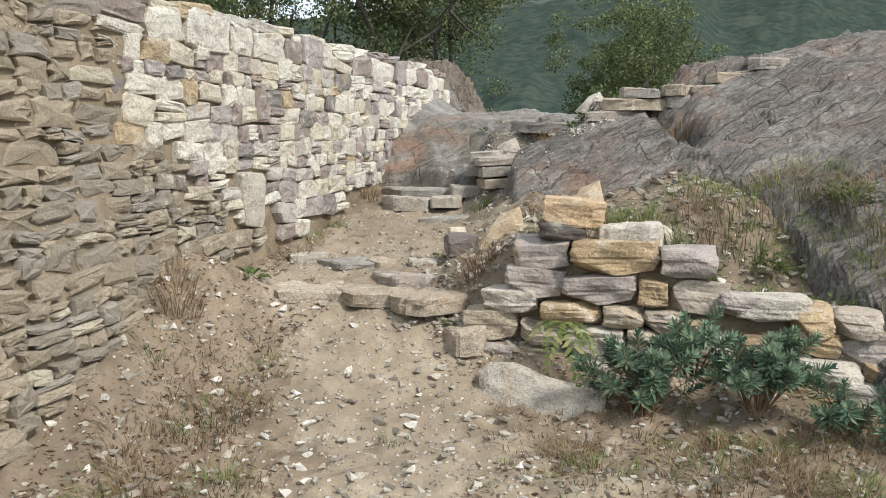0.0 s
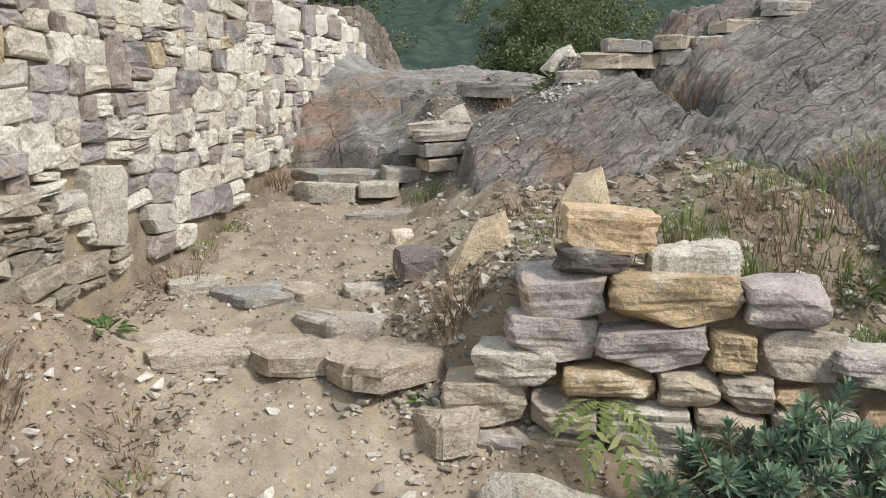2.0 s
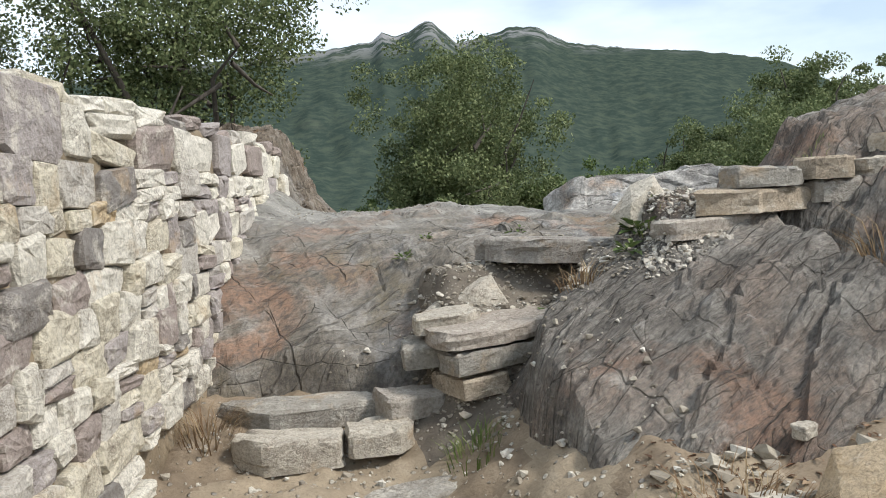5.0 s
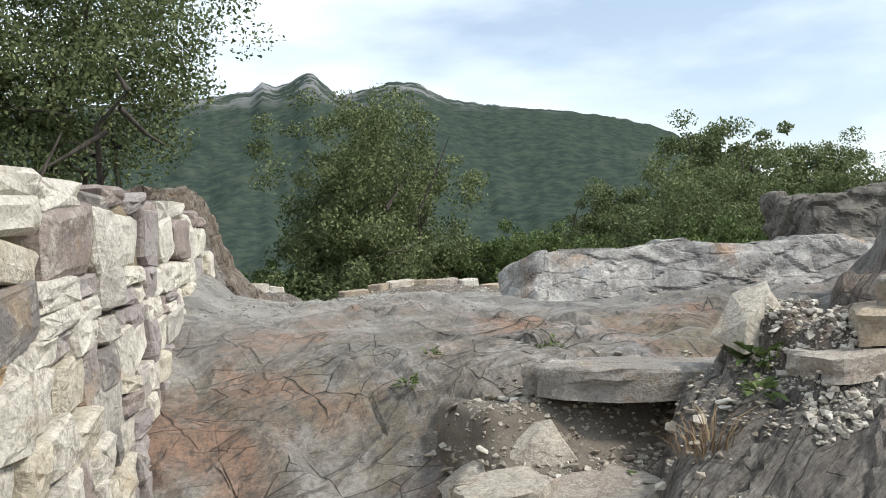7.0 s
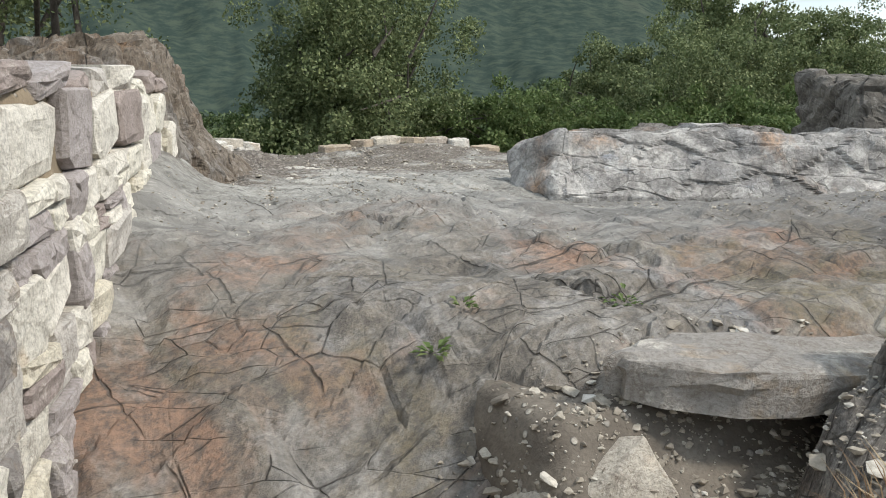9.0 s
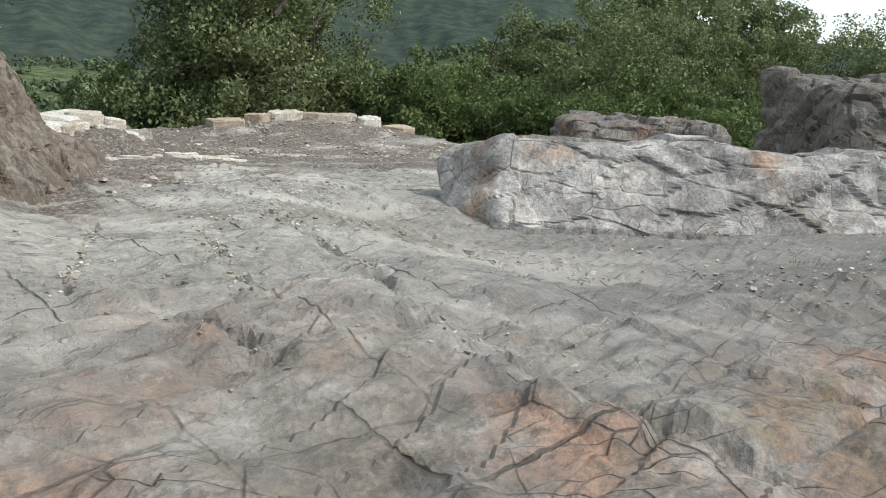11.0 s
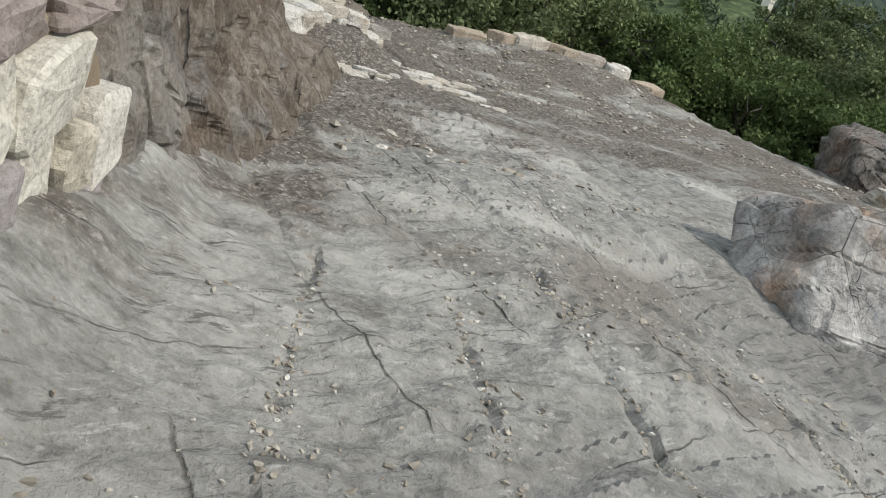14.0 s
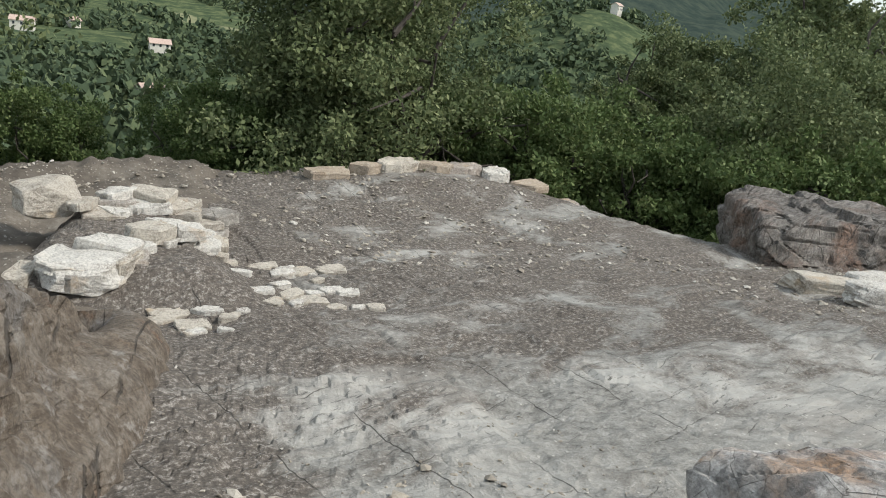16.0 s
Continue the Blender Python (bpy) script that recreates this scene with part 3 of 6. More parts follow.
def ground_height(x, y):
    path = np.interp(y, [-30, 3.2, 4.1, 4.6, 4.95, 5.3, 5.6, 6.4, 7.0, 7.6, 8.0, 8.3, 9.0, 9.6], [-0.5, -0.04, 0.05, 0.22, 0.43, 0.545, 0.60, 0.67, 0.76, 0.85, 0.93, 1.0, 1.0, 0.8])
    path = path - 0.12 * ss(x, 0.6, 3.0) * ss(y, 5.0, 3.0) + 0.10 * ss(x, -0.7, -1.5) * ss(y, 5.2, 4.0)
    lip = np.interp(x, [0.2, 1.25, 1.55, 2.2, 4.0], [0.93, 0.90, 0.60, 0.52, 0.55])
    rear = 0.88 + 0.24 * ss(x, 0.95, 1.9)
    terrace = np.maximum(lip + (rear - lip) * ss(y, 4.95, 5.7) + 0.16 * (y - 5.7) * (y > 5.7), path)
    edge = -0.08 + 0.10 * vnoise(y * 1.6, 3.1, 0, 5) + 0.15 * ss(y, 5.6, 6.6)
    lip_y = np.interp(x, [0.0, 0.3, 0.8, 1.5, 3.0], [5.10, 4.90, 4.78, 4.62, 4.36])
    mask = ss(x, edge, edge + 0.75 - 0.3 * ss(y, 5.2, 4.8)) * ss(y, lip_y + 0.04, lip_y + 0.18)
    z = path * (1 - mask) + terrace * mask
    z = np.where(y > 8.4, z - 0.6 * ss(y, 8.4, 9.2), z)
    plateau = np.interp(y, [8, 10, 12, 15, 18, 19.5], [0.4, 1.2, 1.25, 1.0, 0.8, 0.65])
    z = np.where(y > 9.2, z + (plateau - z) * ss(y, 9.2, 10), z)
    back = 2.08 - 0.03 * np.clip(y - 10, 0, 9) - 0.50 * ss(y, 12.4, 13.4) - 0.2 * ss(y, 14.5, 17) + 0.12 * fbm(x * 1.3, y * 1.3, 0, 3, 3)
    side = wall_side(x, y)
    low = np.where(y > 10.2, ss(-side, 0.55 - 0.25 * np.clip(y - 10, 0, 5) - 0.15 * ss(y, 13, 14), 0.75 - 0.25 * np.clip(y - 10, 0, 5) + 0.7 * ss(y, 13, 14)), ss(-side, 0.28, 0.42))
    z = z + (back - z) * low
    z = z + 0.022 * fbm(x * 3, y * 3, 0, 4, 11) + 0.02 * fbm(x * 11, y * 11, 0, 2, 17)
    side = wall_side(x, y)
    z = z + 0.34 * ss(side, 0.62, 0.06) * ss(side, -0.2, 0.0) * ss(y, 3.0, 4.3) * ss(y, 5.6, 5.0)
    gully = np.interp(y, [7.2, 7.5, 7.64, 7.74, 7.98, 8.12, 8.4], [0.8, 0.95, 1.02, 1.28, 1.35, 1.51, 1.5])
    z = np.where((y > 7.2) & (y < 8.6), np.maximum(z, z + (gully - z) * ss(x, 0.33, 0.50) * ss(x, 1.5, 1.2)), z)
    s = site(x, y)
    r = np.hypot(x, y - 8)
    fall = np.clip(s, 0, None)
    z = z - 0.55 * fall + (0.25 * fall * ss(fall, 40, 160))
    bearing = np.degrees(np.arctan2(x, np.abs(y - 8) + 1e-6))
    floor = -36 + 5 * fbm(x * 0.01, y * 0.01, 0, 3, 23) + 34 * np.exp(-((bearing - 35) / 8.0) ** 2) * np.exp(-((r - 460) / 130) ** 2) * (y > 8)
    z = np.maximum(z, floor + 0 * z)
    return z


gx = np.concatenate([-np.geomspace(3.4, 4200, 70)[::-1], steps((-3.2, -1.9, 0.12), (-1.9, 2.6, 0.03), (2.6, 4.6, 0.07), (4.6, 9.0, 0.25)), np.geomspace(9.4, 4200, 62)])
gy = np.concatenate([-np.geomspace(1.0, 4200, 40)[::-1], steps((-0.8, 2.6, 0.16), (2.6, 8.6, 0.03), (8.6, 20.6, 0.2)), np.geomspace(20.9, 4300, 80)])
gv, gf = sheet(gx, gy, ground_height)
M_HUMUS = dirt_material("leafy_soil", (0.27, 0.212, 0.152), (0.145, 0.112, 0.08), (0.36, 0.30, 0.225), 30.0, 0.25)
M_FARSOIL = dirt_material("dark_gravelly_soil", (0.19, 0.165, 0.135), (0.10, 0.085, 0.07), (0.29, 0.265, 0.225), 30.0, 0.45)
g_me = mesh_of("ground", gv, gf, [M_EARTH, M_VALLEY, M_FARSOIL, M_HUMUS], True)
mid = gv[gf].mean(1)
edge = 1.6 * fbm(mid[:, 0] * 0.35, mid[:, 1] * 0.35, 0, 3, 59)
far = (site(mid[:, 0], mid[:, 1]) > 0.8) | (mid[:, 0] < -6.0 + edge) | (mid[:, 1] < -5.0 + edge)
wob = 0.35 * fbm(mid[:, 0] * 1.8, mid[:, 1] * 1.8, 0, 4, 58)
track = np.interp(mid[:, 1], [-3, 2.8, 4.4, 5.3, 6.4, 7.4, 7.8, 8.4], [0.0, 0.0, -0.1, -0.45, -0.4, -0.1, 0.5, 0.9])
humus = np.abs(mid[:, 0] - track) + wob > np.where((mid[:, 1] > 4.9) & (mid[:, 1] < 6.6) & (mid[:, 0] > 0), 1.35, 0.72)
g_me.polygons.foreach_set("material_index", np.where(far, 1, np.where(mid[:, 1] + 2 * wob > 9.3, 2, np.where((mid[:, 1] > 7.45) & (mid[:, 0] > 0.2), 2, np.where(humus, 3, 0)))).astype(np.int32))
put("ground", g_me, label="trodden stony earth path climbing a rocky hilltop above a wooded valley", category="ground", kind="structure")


# ---- bedrock: the ramp and the plateau ----
def blocks_of(x, y, a, b, ang1, ang2, seed, lift, tilt, crack, bevel=0.04):
    """Blocks between two sets of straight joints, staggered: each its own height and slope, some joints open."""
    w1, w2 = 0.10 * fbm(x * 1.7, y * 1.7, 0, 3, seed + 1), 0.10 * fbm(x * 1.7, y * 1.7, 7, 3, seed + 2)
    u = (math.cos(ang1) * x + math.sin(ang1) * y) / a + w1
    i = np.floor(u)
    v = (math.cos(ang2) * x + math.sin(ang2) * y) / b + w2 + hash3(i, i * 0, i * 0, seed) * 0.9
    j = np.floor(v)
    fu, fv = u - i, v - j
    d = np.minimum(np.minimum(fu, 1 - fu) * a, np.minimum(fv, 1 - fv) * b)
    open_ = ss(vnoise(x * 1.3, y * 1.3, 0, seed + 5), -0.25, 0.25)
    r1, r2, r3 = (hash3(i, j, i * 0 + k, seed) - 0.5 for k in (1, 2, 3))
    return (lift * 2 * r1 + tilt * (r2 * (fu - 0.5) * a + r3 * (fv - 0.5) * b) * 2) * ss(d, 0.0, bevel) - crack * open_ * ss(d, 0.034, 0.0)


def groove(x, y, x0, y0, x1, y1, width, depth):
    dx, dy = x1 - x0, y1 - y0
    t = np.clip(((x - x0) * dx + (y - y0) * dy) / (dx * dx + dy * dy), 0, 1)
    wob = 0.03 * vnoise(x * 5, y * 5, 0, 77)
    d = np.hypot(x - x0 - t * dx + wob, y - y0 - t * dy + wob)
    return -depth * ss(d, width, 0)


def ramp_height(x, y):
    front = np.interp(x, [-1.2, -0.6, 0.0, 0.4, 0.62, 0.9, 1.3, 4.0], [8.75, 8.35, 8.05, 7.95, 7.88, 7.95, 8.0, 8.0])
    front = front + 0.06 * vnoise(x * 4, 1.7, 0, 41)
    long = np.interp(x, [-0.6, 0.2, 0.6, 1.0], [1.55, 1.45, 0.75, 0.40])
    top = np.interp(y, [7.9, 8.6, 9.2, 9.9, 10.6, 12, 13, 15, 18, 19.5], [1.62, 1.63, 1.66, 1.73, 1.74, 1.60, 1.51, 1.28, 1.14, 1.02])
    top = top - 0.06 * ss(x, 1.3, 3.0) * ss(y, 9.6, 11.4) - 0.015 * np.clip(x - 3, 0, 6) * ss(y, 13, 16) + 0.13 * ss(x, 0.55, -0.3) * ss(y, 9.6, 10.6) * ss(y, 13.5, 12)
    top = top - 0.17 * ss(x, 1.3, 2.3) * ss(y, 9.4, 10.3) * ss(y, 12.3, 11.3) + 0.05 * ss(y, 13.0, 13.8) * ss(y, 16.2, 15.0)
    t = np.clip((y - front) / long, 0, 1)
    base = 0.86
    z = base + (top - base) * (0.30 * ss(t, 0, 0.10) + 0.70 * (1 - (1 - t) ** 1.7))
    z = np.where(y < front, base - 1.6 * (front - y), z)
    slope = ss(y, 10.5, 9.6)
    z = z + slope * (blocks_of(x, y, 0.50, 0.34, 0.30, 1.75, 3, 0.018, 0.14, 0.022, 0.08) + blocks_of(x, y, 0.21, 0.15, 0.25, 1.85, 8, 0.006, 0.10, 0.010, 0.05) + 0.012 * (((0.95 * y - 0.3 * x) * 5.5 + 0.8 * vnoise(x * 1.6, y * 1.6, 0, 47)) % 1) * ss(vnoise(x * 1.1, y * 1.8, 0, 48), -0.2, 0.3) + 0.004 * fbm(x * 14, y * 14, 0, 2, 32))
    z = z + (1 - slope) * (blocks_of(x, y, 0.42, 0.95, 0.10, 1.62, 5, 0.008, 0.04, 0.013, 0.06) + blocks_of(x, y, 0.16, 0.07, 1.2, 2.6, 9, 0.005, 0.10, 0.006) + 0.014 * (((0.9 * y - 0.35 * x) * 9 + 0.9 * vnoise(x * 2, y * 2, 0, 49)) % 1 - 0.5) * ss(vnoise(x * 0.9, y * 1.2, 0, 50), -0.1, 0.5) + 0.006 * vnoise(x * 4 + y, y * 11 - 2 * x, 0, 19) + 0.008 * fbm(x * 11, y * 18, 0, 3, 20))
    z = z + groove(x, y, 0.36, 10.05, 0.62, 11.1, 0.024, 0.03) + groove(x, y, 0.78, 9.9, 0.92, 10.9, 0.022, 0.028) + groove(x, y, 1.15, 9.9, 1.28, 11.2, 0.030, 0.032)
    z = z + groove(x, y, 1.75, 10.0, 1.9, 10.7, 0.05, 0.04) + groove(x, y, 0.28, 8.5, 0.34, 9.2, 0.02, 0.02)
    z = z + 0.018 * fbm(x * 2.2, y * 2.2, 0, 2, 31)
    a, b = 0.94 * x + 0.34 * y, 0.94 * y - 0.34 * x
    ridge = 1 - np.abs(vnoise(a * 3.5, b * 11 + 0.6 * vnoise(a * 2, b * 3, 0, 35), 0, 36))
    ridge2 = 1 - np.abs(vnoise(a * 9, b * 25, 0, 37))
    chunk = vnoise(a * 6, b * 14, 0, 38)
    z = z + (0.25 + 0.75 * ss(y, 10.9, 9.9) * ss(y, 9.0, 9.6)) * ss(vnoise(x * 1.2, y * 1.2, 0, 39), -0.7, 0.3) * ss(y, 13.5, 12.0) * (1 + 0.9 * ss(y, 9.2, 9.6) * ss(y, 10.7, 10.2)) * (0.009 * ridge ** 3 + 0.006 * ridge2 ** 2 + 0.006 * np.sign(chunk) * ss(np.abs(chunk), 0.0, 0.25))
    mound = 0.28 * np.exp(-((x - 4.7) / 1.8) ** 2 - ((y - 18.6) / 0.9) ** 2)
    heap = 0.20 * ss(x, 1.98, 1.5) * ss(x, 0.2, 0.6) * ss(y, 14.7, 15.1) * ss(y, 17.2, 16.7)
    z = z + 0.09 * ss(wall_side(x, y), 0.22, 0.0) * ss(y, 9.3, 10.0) * ss(y, 12.2, 11.0) * (1 + 0.3 * vnoise(x * 6, y * 6, 0, 53))
    return z + mound + heap - 0.75 * np.clip(site(x, y) - 0.05, 0, None) - 0.8 * ss(-wall_side(x, y), 0.25 + 0.3 * ss(y, 10, 11), 0.9 + 0.5 * ss(y, 10, 11))


rx = steps((-1.3, -0.7, 0.06), (-0.7, 2.3, 0.0155), (2.3, 4.0, 0.04), (4.0, 13.0, 0.12))
ry = steps((7.6, 11.8, 0.0155), (11.8, 13.4, 0.03), (13.4, 16, 0.05), (16, 21.0, 0.09))
rv, rf = sheet(rx, ry, ramp_height)


def plateau_material():
    """Bare schist, rusty where it is steep and newly broken, dusty grey and gravelly where feet have worn it flat."""
    def build(nt, b):
        p = coords(nt)
        q = coords(nt, (0.9, 1.9, 1), (0, 0, -14))
        big, grain, fine = noise_of(nt, p, 0.75, 5, 0.6, 0.5), noise_of(nt, q, 9.0, 9, 0.78, 0.1), noise_of(nt, p, 60.0, 4, 0.7)
        c = ramp(nt, grain, [(0.34, (0.125, 0.12, 0.11)), (0.46, (0.25, 0.243, 0.22)), (0.62, (0.37, 0.36, 0.33))])
        c = mixc(nt, ramp(nt, big, [(0.54, 0.0), (0.66, 0.7)]), c, (0.19, 0.165, 0.14))
        c = mixc(nt, ramp(nt, fine, [(0.3, 0.5), (0.6, 0.0)]), c, (0.13, 0.12, 0.10))
        vo = node(nt, "ShaderNodeTexVoronoi", Scale=34.0)
        nt.links.new(p, vo.inputs["Vector"])
        sep = nt.nodes.new("ShaderNodeSeparateColor")
        nt.links.new(vo.outputs["Color"], sep.inputs[0])
        some = ramp(nt, sep.outputs[0], [(0.80, 0.0), (0.83, 1.0)])
        dot = ramp(nt, vo.outputs["Distance"], [(0.18, 1.0), (0.32, 0.0)])
        chip = mixc(nt, 1.0, mixc(nt, 1.0, some, dot, "MULTIPLY"), ramp(nt, big, [(0.42, 0.15), (0.58, 1.0)]), "MULTIPLY")
        c = mixc(nt, chip, c, (0.50, 0.475, 0.43))
        dust = noise_of(nt, coords(nt, (0.6, 1.3, 1), (0, 0, -16)), 0.9, 6, 0.6, 0.3)
        c = mixc(nt, ramp(nt, dust, [(0.46, 0.0), (0.58, 0.7)]), c, (0.45, 0.435, 0.395))
        sp = nt.nodes.new("ShaderNodeSeparateXYZ")
        nt.links.new(p, sp.inputs[0])
        wx, wy = node(nt, "ShaderNodeMapRange", From_Min=1.5, From_Max=3.2, To_Max=0.85), node(nt, "ShaderNodeMapRange", From_Min=12.2, From_Max=11.2)
        nt.links.new(sp.outputs[0], wx.inputs[0])
        nt.links.new(sp.outputs[1], wy.inputs[0])
        wild = mixc(nt, 1.0, mixc(nt, 1.0, wx.outputs[0], wy.outputs[0], "MULTIPLY"), ramp(nt, grain, [(0.35, 0.6), (0.6, 1.0)]), "MULTIPLY")
        c = mixc(nt, wild, c, (0.125, 0.118, 0.112))
        brow = node(nt, "ShaderNodeMapRange", From_Min=10.5, From_Max=9.7, To_Max=0.85)
        nt.links.new(sp.outputs[1], brow.inputs[0])
        c = mixc(nt, mixc(nt, 1.0, brow.outputs[0], ramp(nt, noise_of(nt, q, 4.0, 6, 0.7), [(0.36, 0.25), (0.55, 1.0)]), "MULTIPLY"), c, (0.14, 0.134, 0.126))
        mr = node(nt, "ShaderNodeMapRange", From_Min=12.4, From_Max=14.8, To_Min=-0.14, To_Max=0.12)
        nt.links.new(sp.outputs[1], mr.inputs[0])
        ad = nt.nodes.new("ShaderNodeMath")
        nt.links.new(noise_of(nt, coords(nt, (1, 1.6, 1), (0, 0, 20)), 1.1, 9, 0.68, 0.6), ad.inputs[0])
        nt.links.new(mr.outputs[0], ad.inputs[1])
        foot = nt.nodes.new("ShaderNodeVectorMath")
        foot.operation = "DOT_PRODUCT"
        foot.inputs[1].default_value = (1.0, -0.293, 0.0)
        nt.links.new(p, foot.inputs[0])
        f1, f2 = node(nt, "ShaderNodeMapRange", From_Min=-2.1, From_Max=-2.9, To_Max=0.22), node(nt, "ShaderNodeMapRange", From_Min=9.8, From_Max=11.4)
        nt.links.new(foot.outputs["Value"], f1.inputs[0])
        nt.links.new(sp.outputs[1], f2.inputs[0])
        ma = nt.nodes.new("ShaderNodeMath")
        ma.operation = "MULTIPLY_ADD"
        nt.links.new(f1.outputs[0], ma.inputs[0])
        nt.links.new(f2.outputs[0], ma.inputs[1])
        nt.links.new(ad.outputs[0], ma.inputs[2])
        soil = ramp(nt, ma.outputs[0], [(0.49, 0.0), (0.61, 0.9)])
        stones = noise_of(nt, p, 38.0, 3, 0.8)
        earth = ramp(nt, stones, [(0.36, (0.06, 0.05, 0.042)), (0.53, (0.13, 0.108, 0.088)), (0.68, (0.36, 0.33, 0.295))])
        c = mixc(nt, soil, c, earth)
        leaf = noise_of(nt, coords(nt, (0.8, 3.6, 1), (0, 0, 20)), 11.0, 7, 0.72, 0.15)
        c = mixc(nt, mixc(nt, 1.0, ramp(nt, leaf, [(0.37, 0.85), (0.43, 0.0)]), ramp(nt, noise_of(nt, p, 1.3, 3), [(0.40, 0.15), (0.58, 1.0)]), "MULTIPLY"), c, (0.10, 0.095, 0.088))
        c = mixc(nt, ramp(nt, leaf, [(0.60, 0.0), (0.66, 0.55)]), c, (0.46, 0.445, 0.41))
        cut = mixc(nt, ramp(nt, noise_of(nt, p, 1.6, 4), [(0.47, 0.0), (0.53, 0.85)]), (1, 1, 1), joint_lines(nt, p, -14, 0.46, 0.005, 0.03))
        cut = mixc(nt, 1.0, cut, mixc(nt, ramp(nt, noise_of(nt, q, 2.0, 4), [(0.50, 0.0), (0.58, 0.7)]), (1, 1, 1), joint_lines(nt, p, -112, 0.23, 0.003, 0.05)), "MULTIPLY")
        c = mixc(nt, cut, (0.06, 0.055, 0.048), c)
        nt.links.new(c, b.inputs["Base Color"])
        n0 = bump(nt, b, stones, 0.5, 0.02)
        n1 = bump(nt, b, cut, 0.6, 0.015, bump(nt, b, grain, 0.5, 0.022, n0))
        n2 = bump(nt, b, chip, 0.6, 0.01, n1)
        bump(nt, b, fine, 0.5, 0.006, n2)
    return build


def bedrock_build(nt, b):
    """Rusty broken schist on the ramp, passing into the worn top."""
    RAMP_BUILD(nt, b)
    b2 = nt.nodes.new("ShaderNodeBsdfPrincipled")
    b2.inputs["Roughness"].default_value, b2.inputs["Specular IOR Level"].default_value = 0.92, 0.2
    plateau_material()(nt, b2)
    p = coords(nt)
    sp = nt.nodes.new("ShaderNodeSeparateXYZ")
    nt.links.new(p, sp.inputs[0])
    ad = nt.nodes.new("ShaderNodeMath")
    ad.operation = "MULTIPLY_ADD"
    nt.links.new(noise_of(nt, p, 2.2, 7, 0.7, 0.5), ad.inputs[0])
    ad.inputs[1].default_value = 2.4
    nt.links.new(sp.outputs[1], ad.inputs[2])
    mr = node(nt, "ShaderNodeMapRange", From_Min=10.15, From_Max=11.0)
    nt.links.new(ad.outputs[0], mr.inputs[0])
    mx = nt.nodes.new("ShaderNodeMixShader")
    nt.links.new(mr.outputs[0], mx.inputs[0])
    nt.links.new(b.outputs[0], mx.inputs[1])
    nt.links.new(b2.outputs[0], mx.inputs[2])
    nt.links.new(mx.outputs[0], nt.nodes["Material Output"].inputs[0])


M_BEDROCK = material("schist_bedrock", bedrock_build, 0.88, 0.3)
r_me = mesh_of("bedrock", rv, rf, M_BEDROCK, False)
put("bedrock", r_me, label="grey and rusty schist bedrock worn into a ramp and flat top", category="bedrock", kind="structure")


